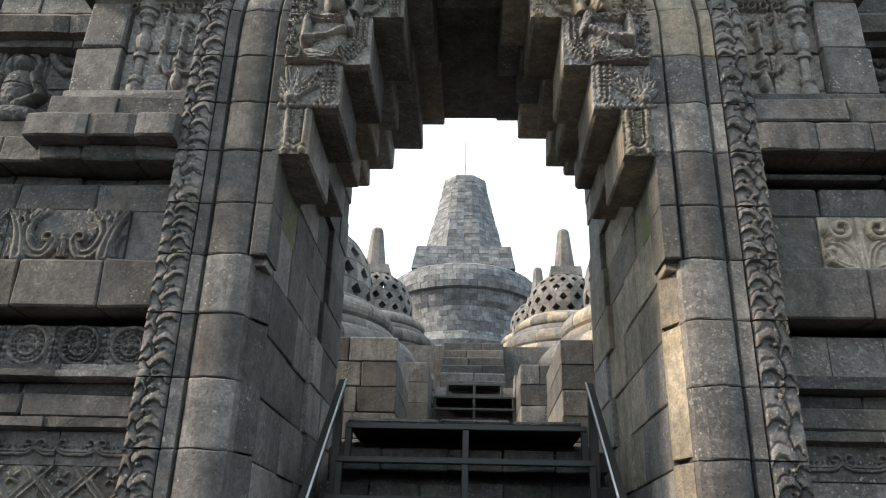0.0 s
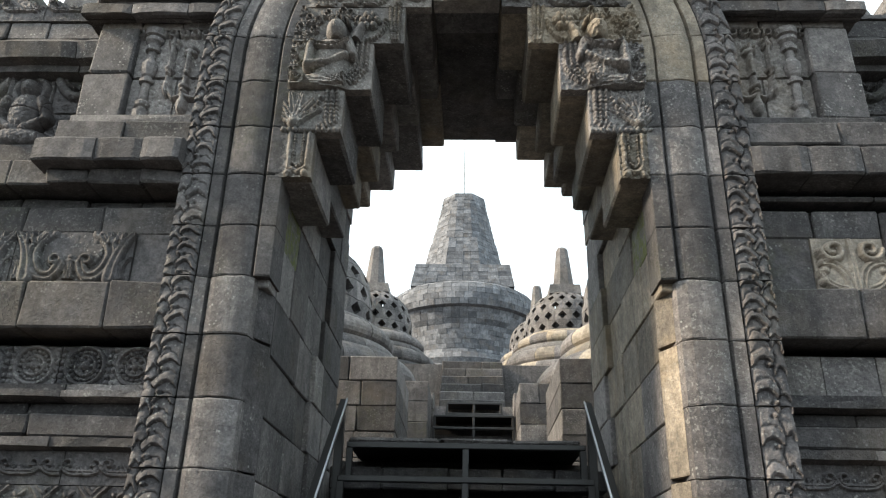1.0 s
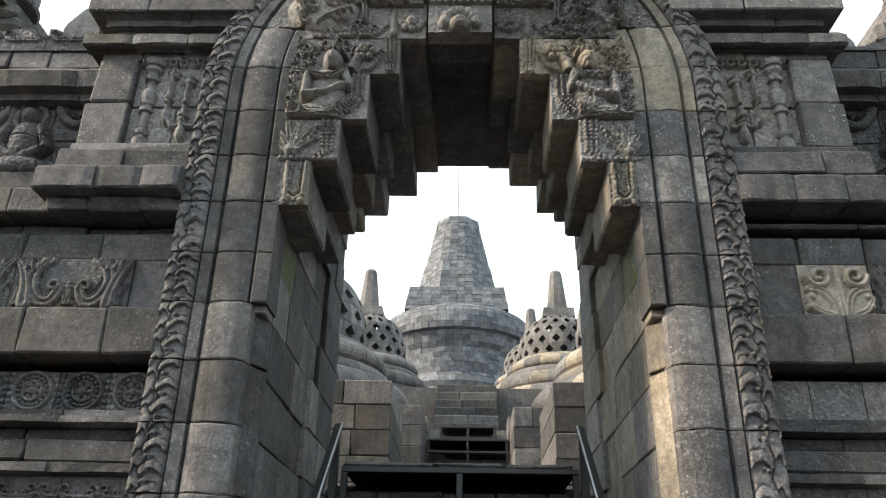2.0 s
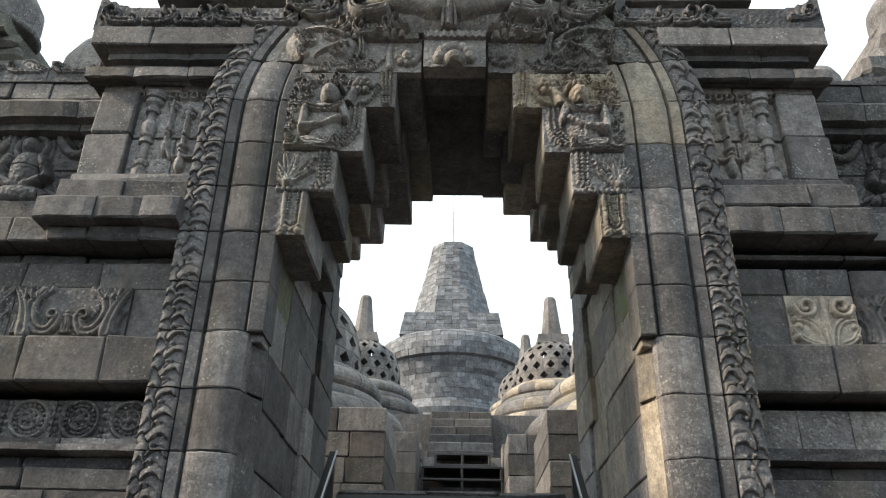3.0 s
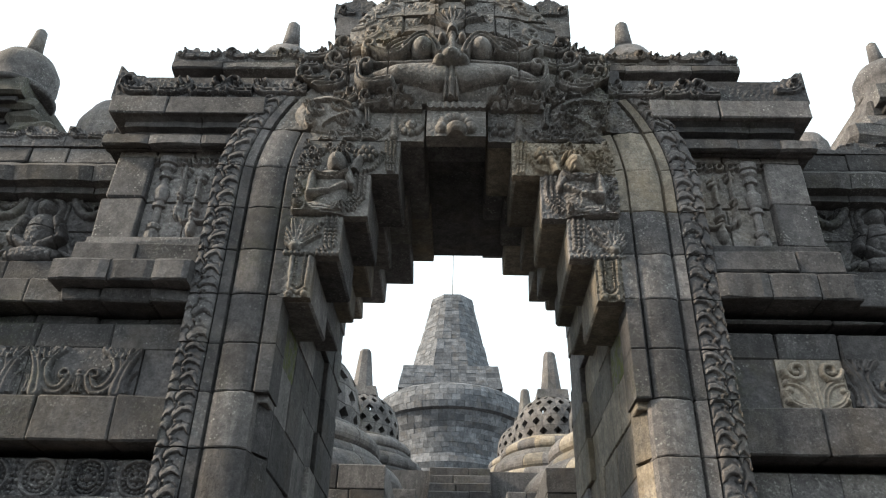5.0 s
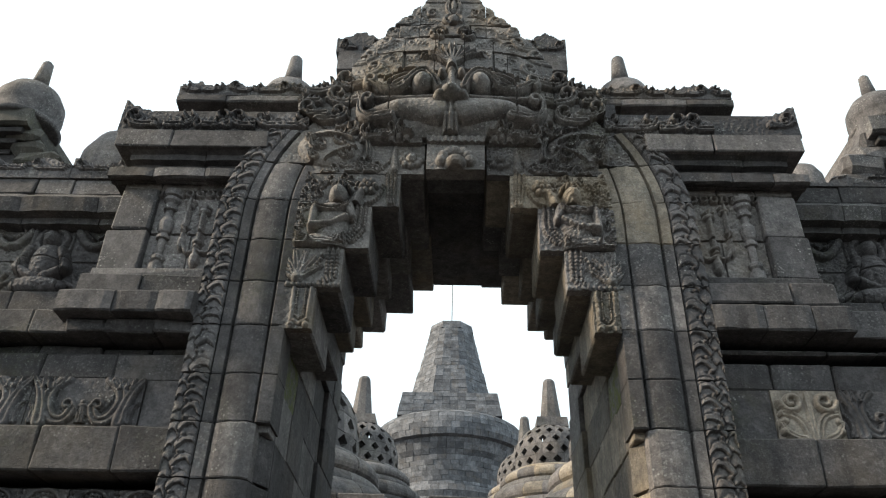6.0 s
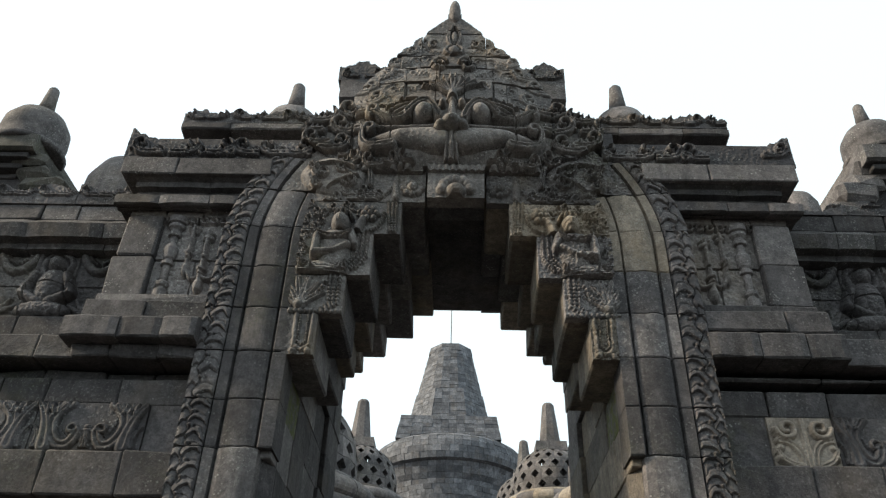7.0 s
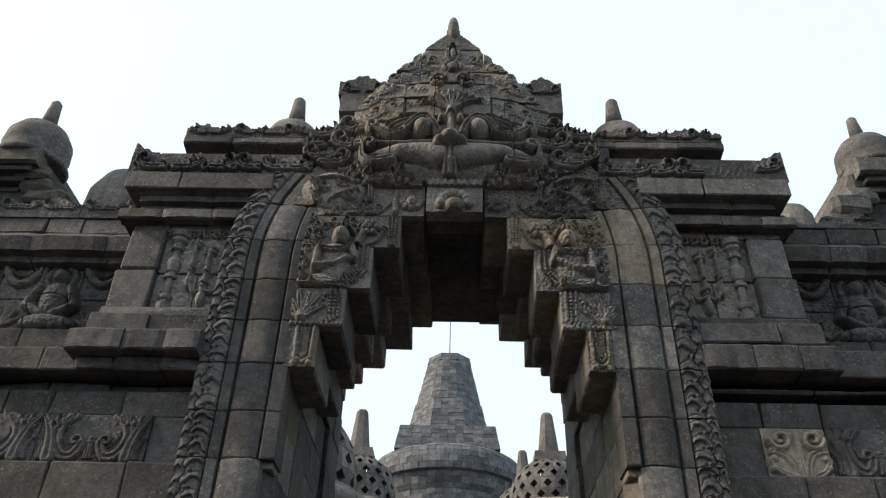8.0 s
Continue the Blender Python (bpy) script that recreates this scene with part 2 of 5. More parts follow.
def carve(name, w, z0, z1, height, y0, y1, material, parent, cell=0.006, place=None, inside=None, label="", rough=0.003, seed=0.0, x0=None):
    """A carved stone: a field of heights standing out of the plane y0, closed back to y1."""
    xa = -w / 2 if x0 is None else x0
    nx, nz = max(4, int(w / cell)), max(4, int((z1 - z0) / cell))
    us, vs = np.linspace(xa, xa + w, nx + 1), np.linspace(z0, z1, nz + 1)
    U, V = np.meshgrid(us, vs)
    H = height(U, V) + (rough_field(U, V, 55.0, rough, seed) if rough else 0)
    keep = inside(U, V) if inside else np.ones_like(U, bool)
    verts, ids = [], -np.ones(U.shape, int)
    put_at = place or (lambda u, v, d: (u, y0 - d, v))
    used = np.zeros_like(keep)
    cells = keep[:-1, :-1] & keep[1:, :-1] & keep[:-1, 1:] & keep[1:, 1:]
    used[:-1, :-1] |= cells
    used[1:, :-1] |= cells
    used[:-1, 1:] |= cells
    used[1:, 1:] |= cells
    for j, i in zip(*np.nonzero(used)):
        ids[j, i] = len(verts)
        verts.append(put_at(float(U[j, i]), float(V[j, i]), float(H[j, i])))
    faces = [[ids[j, i], ids[j, i + 1], ids[j + 1, i + 1], ids[j + 1, i]] for j, i in zip(*np.nonzero(cells))]
    back = {}

    def rear(j, i):
        if (j, i) not in back:
            back[j, i] = len(verts)
            p = put_at(float(U[j, i]), float(V[j, i]), 0.0)
            verts.append((p[0], y1, p[2]))
        return back[j, i]

    C = np.zeros((cells.shape[0] + 2, cells.shape[1] + 2), bool)
    C[1:-1, 1:-1] = cells
    for j, i in zip(*np.nonzero(cells)):
        for open_side, a, b in ((not C[j, i + 1], (j, i), (j, i + 1)), (not C[j + 2, i + 1], (j + 1, i + 1), (j + 1, i)),
                                (not C[j + 1, i], (j + 1, i), (j, i)), (not C[j + 1, i + 2], (j, i + 1), (j + 1, i + 1))):
            if open_side:
                faces.append([ids[b], ids[a], rear(*a), rear(*b)])
    ob = mesh_object(name, verts, [[int(q) for q in f] for f in faces], material, parent, label)
    return fix_normals(ob)


# ---------------------------------------------------------------- ground and terraces
FLOOR = -1.3
ground = tagged(solid("ground", -900, 900, -900, 900, FLOOR - 1, FLOOR, PAVING), "worn grey stone paving of the gallery floor", "ground", kind="structure")
# Terrace floor, out of view, paler than its stone to bounce light into the vault.
terrace_1 = tagged(solid("terrace_1", -30, 30, 1.75, 60, FLOOR, 0.95, STONE_PALE), "stone terrace floor behind the gateway", "terrace", kind="structure")
terrace_2 = tagged(solid("terrace_2", -30, 30, 8.0, 80, 0.9, 2.75, STONE), "raised stone terrace that carries the latticed stupas", "terrace", kind="structure")


for a, z in cuts(-4.2, 4.2, 0.62, 0.12):
    for p, q in cuts(-4.6, -0.2, 0.55, 0.15):
        stone(ground, a, z, p, q, FLOOR + 0.002, FLOOR + 0.03, PAVING, bev=0.008, jit=0.006, name="paving_slab")


# Unseen wall behind the camera, added to keep low sky light off the gateway.
sky_blocker = tagged(solid("balustrade_wall", -30, 30, -5.2, -4.6, FLOOR, 1.7, STONE), "unseen plain wall added opposite the gateway to block low sky light", "wall", kind="structure")


# ---------------------------------------------------------------- gateway: flanking walls
def band(parent, side, x0, x1, yf, z0, z1, step, material=None, back=0.5, **more):
    for a, b in cuts(x0, x1, step):
        # Mostly dark stone, which also carries shade in recesses and under mouldings.
        mat = material or random.choice((STONE, STONE_DARK, STONE_DARK, STONE_DARK, STONE_DARK))
        stone(parent, side * a, side * b, yf, back, z0, z1, mat, **more)


def mould(parent, side, x0, x1, outline, step, material=None):
    for a, b in cuts(x0, x1, step):
        prism(parent, outline, side * a, side * b, material)


def flank(side, name):
    w = thing(name, "dark andesite wall of the gateway with mouldings and carved friezes", "wall", "structure")
    core = solid("core", side * 1.0 if side > 0 else -2.55, 2.55 if side > 0 else -1.0, 0.36, 1.7, FLOOR, 2.04, STONE_DARK, w)
    solid("core", 0.9 if side > 0 else -1.8, 1.8 if side > 0 else -0.9, 0.13, 1.7, 2.04, 3.45, STONE_DARK, w)
    IN, OUT, WIDE = 1.225, 1.82, 2.5
    # lower courses
    zs = [FLOOR, -1.02, -0.78, -0.52, -0.28, -0.02, 0.22, 0.46, 0.66]
    if side < 0:
        zs = zs[:6] + [0.14, 0.30]
    for a, b in zip(zs, zs[1:]):
        band(w, side, IN, WIDE, 0.10, a, b, 0.36, jit=0.007, bev=0.007)
    mould(w, side, IN, WIDE, [(0.10, 0.79), (0.05, 0.80), (0.05, 0.835), (0.09, 0.84), (0.5, 0.84), (0.5, 0.79)], 0.5)
    band(w, side, IN, WIDE, 0.08, 0.84, 0.93, 0.38)
    band(w, side, IN, WIDE, 0.13, 0.93, 0.985, 0.45)
    mould(w, side, IN, WIDE, [(0.12, 0.985), (0.06, 0.995), (0.06, 1.02), (0.09, 1.025), (0.09, 1.05), (0.5, 1.05), (0.5, 0.985)], 0.46)
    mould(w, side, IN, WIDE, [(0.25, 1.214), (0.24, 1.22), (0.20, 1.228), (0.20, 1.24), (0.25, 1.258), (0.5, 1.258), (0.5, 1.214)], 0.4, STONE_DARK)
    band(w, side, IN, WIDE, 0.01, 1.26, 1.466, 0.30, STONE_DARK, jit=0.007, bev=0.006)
    band(w, side, IN, WIDE, 0.10, 1.72, 1.855, 0.34)
    # recessed neck, its shade put into dark stone, and the heavy slab above it
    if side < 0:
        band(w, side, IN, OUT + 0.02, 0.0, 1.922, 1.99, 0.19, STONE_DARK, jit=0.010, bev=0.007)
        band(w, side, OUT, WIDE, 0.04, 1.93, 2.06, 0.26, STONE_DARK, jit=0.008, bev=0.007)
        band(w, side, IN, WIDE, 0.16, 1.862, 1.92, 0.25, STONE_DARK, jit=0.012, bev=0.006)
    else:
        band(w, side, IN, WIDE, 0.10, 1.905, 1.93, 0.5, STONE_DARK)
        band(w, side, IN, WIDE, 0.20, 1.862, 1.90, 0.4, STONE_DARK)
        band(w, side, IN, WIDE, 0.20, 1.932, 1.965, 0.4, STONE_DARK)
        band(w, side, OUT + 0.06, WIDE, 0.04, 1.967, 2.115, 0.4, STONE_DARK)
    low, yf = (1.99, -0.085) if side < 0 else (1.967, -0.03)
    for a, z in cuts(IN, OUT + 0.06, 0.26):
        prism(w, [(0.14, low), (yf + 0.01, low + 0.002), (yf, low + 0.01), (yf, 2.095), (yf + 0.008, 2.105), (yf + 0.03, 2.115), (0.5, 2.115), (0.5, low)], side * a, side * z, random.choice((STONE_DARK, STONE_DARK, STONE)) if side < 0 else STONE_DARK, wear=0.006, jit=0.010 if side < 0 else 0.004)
    band(w, side, IN, OUT + 0.02, -0.01, 2.115, 2.235, 0.30, None if side < 0 else STONE_DARK, jit=0.006, bev=0.006)
    band(w, side, IN, OUT, 0.04, 2.235, 2.30, 0.4)
    # corner pier beside the panel
    stone(w, side * 1.60, side * OUT, 0.06, 0.5, 2.30, 2.55, STONE, bev=0.006)
    stone(w, side * 1.60, side * (OUT - 0.02), 0.06, 0.5, 2.55, 2.815, STONE, bev=0.006)
    band(w, side, IN - 0.1, OUT - 0.02, 0.075, 2.815, 2.865, 0.25, CARVED)
    # cornices
    mould(w, side, 1.185, OUT + 0.05, [(0.09, 2.865), (0.06, 2.85), (0.04, 2.85), (0.04, 2.855), (0.0, 2.845), (-0.015, 2.85), (-0.015, 2.905), (0.1, 2.92), (0.5, 2.92), (0.5, 2.865)], 0.27)
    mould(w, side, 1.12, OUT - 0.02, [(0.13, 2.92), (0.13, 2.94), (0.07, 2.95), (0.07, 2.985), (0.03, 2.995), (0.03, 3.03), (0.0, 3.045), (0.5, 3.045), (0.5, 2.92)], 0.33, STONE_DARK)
    band(w, side, 1.03, OUT + 0.06, -0.03, 3.045, 3.165, 0.34, jit=0.003, bev=0.005)
    return w


flank(-1, "wall_left"), flank(1, "wall_right")


# ---------------------------------------------------------------- gateway: pilasters that bend into the arch
SPRING = 2.6


def along(a, s):
    """A place on the pilaster a from the axis, s up it; past the spring it bends inward."""
    if s <= SPRING:
        return a, s
    th = (s - SPRING) / 1.02
    return a * math.cos(th), SPRING + (0.78 + 0.245 * a) * math.sin(th)


JOINTS = [FLOOR, -1.05, -0.82, -0.58, -0.34, -0.1, 0.17, 0.44, 0.715, 0.98, 1.235, 1.483, 1.713, 1.961, 2.2, 2.445, 2.70, 2.95, 3.2, 3.42, 3.62]


def swept_stone(parent, side, profile, s0, s1, material, back=0.16, name="stone"):
    rows = 5 if s1 <= SPRING else 7
    seed = random.uniform(0, 50)
    gap = 0.0018
    ring_of = []
    off = random.uniform(-0.004, 0.004)
    verts, faces = [], []
    closed = profile + [(profile[-1][0], back), (profile[0][0], back)]
    n = len(closed)
    levels = [s0 + gap, s0 + gap + 0.006] + [s0 + (s1 - s0) * i / rows for i in range(1, rows)] + [s1 - gap - 0.006, s1 - gap]
    for r, s in enumerate(levels):
        inset = 0.006 if r in (0, len(levels) - 1) else 0.0
        for q, (a, y) in enumerate(closed):
            x, z = along(a, s)
            w = 0.0022 * noise.noise((a * 9, s * 9, seed)) if q < n - 2 else 0
            if r in (0, len(levels) - 1):
                z += 0.006 * noise.noise((a * 22, s * 3, 3.7))
            verts.append((side * x, y + off + w + (inset * (0.7 + noise.noise((a * 31, s * 31, seed))) if q < n - 2 else 0), z))
    for r in range(len(levels) - 1):
        for q in range(n):
            faces.append([r * n + q, r * n + (q + 1) % n, (r + 1) * n + (q + 1) % n, (r + 1) * n + q])
    faces += [list(range(n)), list(range((len(levels) - 1) * n, len(levels) * n))]
    return fix_normals(mesh_object(name, verts, faces, material, parent))


def scroll_heights(k, side):
    """Curling leaves lapped over one another like shingles, with small flames along the outer edge."""
    rnd = random.Random(k * 17 + side)
    count = rnd.choice((2, 3, 3))
    shift, sway, seed = rnd.uniform(0, 1), rnd.uniform(-0.008, 0.008), rnd.uniform(0, 90)
    hooks = [(rnd.uniform(-0.006, 0.006), rnd.uniform(-0.12, 0.12)) for _ in range(count + 2)]

    def h(U, V):
        mx = np.maximum
        v0 = V.min()
        p = (V.max() - v0) / count
        wob = rough_field(U, V, 17.0, 0.012, seed)
        c = 1.141 + sway + 0.5 * wob
        arch = 0.031 * np.clip(1 - ((U - c) / 0.042) ** 2, -0.7, 1)
        f = ((V - v0 + wob - arch) / p + shift) % 1.0
        leaf = 0.006 + 0.025 * (1 - f) ** 0.75 * np.clip(f / 0.10, 0, 1) ** 0.5
        leaf = leaf - 0.008 * np.exp(-((f - 0.42) / 0.06) ** 2) * (U < 1.175)
        arch2 = 0.030 * np.clip(1 - ((U - 1.208 - wob) / 0.022) ** 2, -0.8, 1)
        g = ((V - v0 - wob - arch2) / (p * 0.82) + shift * 1.7 + 0.5) % 1.0
        flame = 0.005 + 0.020 * (1 - g) ** 0.7 * np.clip(g / 0.12, 0, 1) ** 0.5
        edge = 1.187 + 0.010 * np.sin((V - v0) / p * 2 * math.pi + 6 * shift) + wob
        out = np.where(U < edge, leaf, flame)
        out = out * np.clip(np.abs(U - edge) / 0.006, 0.25, 1) * np.clip((U - 1.10) / 0.006, 0.4, 1)
        for i, (dx, dz) in enumerate(hooks):
            z = v0 + p * (i - shift + dz) - 0.004
            out = mx(out, dome(U, V, c + 0.030 + dx, z, 0.013, 0.031, 0.011))
            out = out - 0.016 * np.exp(-((U - c - 0.012) ** 2 + (V - z + 0.006) ** 2) / 0.007 ** 2)
        return mx(0.78 * out, 0.001)
    return h


def pilaster(side):
    p = thing("pilaster", "moulded stone pilaster with a scroll-carved edge that bends into the arch", "pilaster", group="gateway pilasters")
    torus = [(0.872 + 0.156 * i / 8, -0.010 - 0.014 * math.sin(math.pi * i / 8) ** 0.5) for i in range(9)]
    upper = [(0.79, 0.0), (0.792, -0.012), (0.852, -0.020), (0.858, -0.014), (0.862, 0.012), (0.868, 0.012), *torus, (1.031, 0.016), (1.040, 0.016), (1.046, -0.012), (1.092, -0.016), (1.098, 0.02)]
    lower = [(0.80, 0.15), (0.845, 0.045), (0.853, 0.000), (0.862, -0.004), *torus[1:], (1.031, 0.016), (1.040, 0.016), (1.046, -0.012), (1.092, -0.016), (1.098, 0.02)]
    fillet = [(1.034, 0.032), (1.042, 0.032), (1.046, -0.012), (1.092, -0.016), (1.098, 0.02)]
    for k, (s0, s1) in enumerate(zip(JOINTS, JOINTS[1:])):
        bottom = s1 < 1.5
        mat = random.choice((STONE, STONE_DARK, STONE_DARK))
        if bottom:
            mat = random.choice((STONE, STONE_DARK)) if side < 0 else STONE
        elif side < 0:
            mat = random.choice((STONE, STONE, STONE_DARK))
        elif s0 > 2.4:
            # Sunlit warmth of the right arch is put into the stone colour.
            mat = STONE_WARM_LIT
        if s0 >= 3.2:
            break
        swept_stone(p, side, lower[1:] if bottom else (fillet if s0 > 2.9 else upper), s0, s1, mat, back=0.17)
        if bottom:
            # Right chamfer: ochre stain and sunlight are both in the stone colour.
            swept_stone(p, side, [(0.80, 0.15), (0.844, 0.0465)], s0 + random.uniform(-0.02, 0.02), s1 - 0.001, STONE_WARM_LIT if side > 0 else mat, back=0.17, name="chamfer_stone")
        if s0 < -0.4:
            continue
        carve("scroll_stone", 0.13, s0 + 0.003, s1 - 0.003, scroll_heights(k, side), -0.005, 0.17, CARVED_DARK, p,
              cell=0.0045, place=lambda u, v, d: (side * along(u, v)[0], -0.005 - d, along(u, v)[1]), seed=k * 3.1 + side, x0=1.10, rough=0.002)
    return p


pilaster(-1), pilaster(1)


# ---------------------------------------------------------------- gateway: passage and corbelled vault
def passage(side):
    w = thing("passage_wall_left" if side < 0 else "passage_wall_right", "squared andesite blocks lining the stair passage", "wall", "structure")
    zs = [FLOOR, -1.05, -0.8, -0.55, -0.3, -0.05, 0.2, 0.45, 0.7, 0.95, 1.2, 1.45, 1.70, 1.94, 2.18, 2.42, 2.63]
    for k, (a, b) in enumerate(zip(zs, zs[1:])):
        y_front = 0.165 if b < 1.5 else 0.03
        start = y_front if a < 1.93 else (0.5 if a < 2.1 else 1.02)
        ys = cuts(start, 1.75, 0.42)
        for c, d in ys:
            inner = (0.80 if c < 1.0 else 0.777) + random.uniform(-0.006, 0.006)
            # Pale and warm stone on the right stands in for light in the passage.
            mat = STONE_MOSS if (c < 0.1 and 1.6 < a < 2.0) else random.choice((STONE, STONE_DARK, STONE_PALE) if side < 0 else (STONE_PALE, STONE_WARM_LIT, STONE_WARM_LIT))
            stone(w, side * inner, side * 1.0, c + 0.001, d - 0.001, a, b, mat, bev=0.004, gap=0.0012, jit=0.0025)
    return w


passage(-1), passage(1)
vault = thing("corbel_vault", "stepped corbelled vault of long stone blocks over the stair", "vault", "structure")
FRONT = [(0.665, 1.945, 2.17), (0.55, 2.17, 2.40), (0.43, 2.40, 2.66), (0.29, 2.66, 2.875), (0.168, 2.875, 3.14)]
MIDDLE = [(0.68, 2.12, 2.30), (0.60, 2.30, 2.48), (0.50, 2.48, 2.68), (0.40, 2.68, 2.86), (0.28, 2.86, 3.05), (0.17, 3.05, 3.25)]
REAR = {-1: [(0.768, 2.56, 2.695), (0.655, 2.695, 2.822), (0.496, 2.822, 2.985), (0.308, 2.985, 3.17), (0.162, 3.17, 3.26)],
        1: [(0.768, 2.56, 2.718), (0.710, 2.718, 2.782), (0.633, 2.782, 2.853), (0.520, 2.853, 3.060), (0.330, 3.060, 3.212), (0.190, 3.212, 3.26)]}
for side in (-1, 1):
    for rows, y0, y1 in ((FRONT, 0.03, 0.49), (MIDDLE, 0.50, 1.01), (REAR[side], 1.02, 1.75)):
        for x, z0, z1 in rows:
            # Inner stones lighter to carry scattered light; right front ones carry sun.
            stone(vault, side * x, side * 1.0, y0, y1, z0, z1, random.choice(((STONE, STONE, STONE_PALE) if side < 0 else (STONE_WARM_LIT, STONE_WARM_LIT, STONE_PALE)) if y0 < 0.1 else (STONE_PALE, STONE_WARM_LIT)), bev=0.008)
# Ceiling stones pale too, with the vault's scattered light in their colour.
stone(vault, -0.3, 0.3, 0.1, 0.5, 3.14, 3.5, STONE_PALE)
stone(vault, -0.3, 0.3, 0.5, 1.02, 3.25, 3.6, STONE_PALE)
stone(vault, -0.19, 0.21, 1.02, 1.75, 3.226, 3.5, STONE_PALE)
solid("core", -0.95, 0.95, 0.2, 1.7, 3.3, 3.6, STONE_DARK, vault)


# ---------------------------------------------------------------- gateway: carved bracket stones
def bead_string(U, V, pts, r, h):
    out = np.zeros_like(U)
    for (a, b), (c, d) in zip(pts, pts[1:]):
        n = max(1, round(math.hypot(c - a, d - b) / (r * 1.8)))
        for i in range(n):
            out = np.maximum(out, dome(U, V, a + (c - a) * i / n, b + (d - b) * i / n, r, h))
    return out


def bracket_heights(kind, x, wide, z0, z1):
    """Heights for the face of a bracket; x is its inner edge, wide its breadth outward."""
    t = z1 - z0

    def h(U, V):
        W = (U - x) / wide          # 0 at the inner edge
        Z = (V - z0) / t
        out = 0.006 + 0 * U
        mx = np.maximum
        edge = x + 0.028
        if kind == 0:
            out = mx(out, tube(U, V, [(x + 0.02, z1), (x + 0.025, z0 + 0.05), (x + 0.06, z0 + 0.025), (x + 0.1, z0 + 0.05), (x + 0.105, z1)], 0.012, 0.022))
            out = mx(out, bead_string(U, V, [(x + 0.045, z1), (x + 0.045, z0 + 0.07), (x + 0.064, z0 + 0.05), (x + 0.083, z0 + 0.07), (x + 0.083, z1)], 0.008, 0.022))
            out = mx(out, dome(U, V, x + 0.03, z0 + 0.02, 0.02, 0.03))
            out = mx(out, dome(U, V, x + 0.10, z0 + 0.02, 0.02, 0.025))
        elif kind == 1:
            for k in range(3):
                out = mx(out, bead_string(U, V, [(edge + 0.026 * k, z1), (edge + 0.022 * k, z0 + 0.06), (edge + 0.05 + 0.02 * k, z0 + 0.02)], 0.0115, 0.026))
            for k in range(6):
                g = radians(28 + 25 * k)
                out = mx(out, tube(U, V, [(x + 0.215, z0 + 0.045), (x + 0.215 + 0.06 * math.cos(g), z0 + 0.045 + 0.09 * math.sin(g)), (x + 0.215 + 0.125 * math.cos(g), z0 + 0.045 + 0.165 * math.sin(g))], 0.024, 0.036, 0.55, 0.4))
            out = mx(out, dome(U, V, x + 0.215, z0 + 0.05, 0.030, 0.045, 0.026))
            out = mx(out, bead_string(U, V, bezier((x + 0.10, z0 + 0.18), (x + 0.15, z0 + 0.05), (x + 0.26, z0 + 0.10)), 0.011, 0.032))
            out = mx(out, bead_string(U, V, [(x, z0 + 0.015), (x + wide, z0 + 0.015)], 0.014, 0.024))
        elif kind == 2:
            for k in range(3):
                out = mx(out, bead_string(U, V, [(edge + 0.024 * k, z1), (edge + 0.026 * k, z0 + 0.11), (edge + 0.05 + 0.03 * k, z0 + 0.04), (edge + 0.13 + 0.05 * k, z0 + 0.015)], 0.0105, 0.030))
            c = x + 0.195
            out = mx(out, dome(U, V, c, z0 + 0.15, 0.090, 0.058, 0.17))
            out = mx(out, dome(U, V, c + 0.045, z0 + 0.03, 0.14, 0.050, 0.055))
            for k in range(5):
                out = mx(out, tube(U, V, bezier((c - 0.07, z0 + 0.07 - 0.012 * k), (c + 0.04, z0 + 0.005), (c + 0.17, z0 + 0.075 - 0.016 * k)), 0.007, 0.058))
            out = mx(out, tube(U, V, [(c - 0.085, z1 - 0.045), (c - 0.105, z0 + 0.17), (c - 0.085, z1 - 0.005)], 0.023, 0.070, 0.8))
            out = mx(out, tube(U, V, [(c + 0.092, z1 - 0.045), (c + 0.100, z0 + 0.105)], 0.027, 0.080, 0.9))
            out = mx(out, tube(U, V, [(c + 0.100, z0 + 0.105), (c + 0.0, z0 + 0.118), (c - 0.075, z0 + 0.165)], 0.024, 0.088, 0.75))
            for k in range(2):
                out = mx(out, tube(U, V, bezier((c - 0.085, z1 - 0.012 - 0.016 * k), (c, z1 - 0.075 - 0.018 * k), (c + 0.09, z1 - 0.02 - 0.016 * k)), 0.008, 0.082))
            for k in range(5):
                out = mx(out, flame_leaf(U, V, x + 0.36 + 0.03 * (k % 2), z0 + 0.04 + 0.05 * k, 0.075, -1, 0.024))
        elif kind == 3:
            for k in range(3):
                out = mx(out, bead_string(U, V, [(edge + 0.022 * k, z1), (edge + 0.016 * k, z0 + 0.05), (edge + 0.012 * k, z0)], 0.0105, 0.028))
            out = mx(out, bead_string(U, V, bezier((x + 0.09, z0 + 0.13), (x + 0.10, z0 + 0.02), (x + 0.19, z0 + 0.012)), 0.012, 0.034))
            cx, cz = x + 0.165, z0 + 0.125
            for k in range(6):
                a = 2 * math.pi * k / 6
                out = mx(out, dome(U, V, cx + 0.034 * math.cos(a), cz + 0.034 * math.sin(a), 0.021, 0.045))
            out = mx(out, dome(U, V, cx, cz, 0.018, 0.052))
            out = mx(out, tube(U, V, [(x + 0.225, z0), (x + 0.215, z0 + 0.05), (x + 0.20, z0 + 0.085)], 0.024, 0.062, 0.8))
            hx = x + 0.315
            out = mx(out, dome(U, V, hx, z0 + 0.050, 0.052, 0.10, 0.062))
            out = mx(out, tube(U, V, [(hx, z0 + 0.060), (hx, z0 + 0.040)], 0.011, 0.108))
            for k in range(3):
                w = 0.056 - 0.010 * k
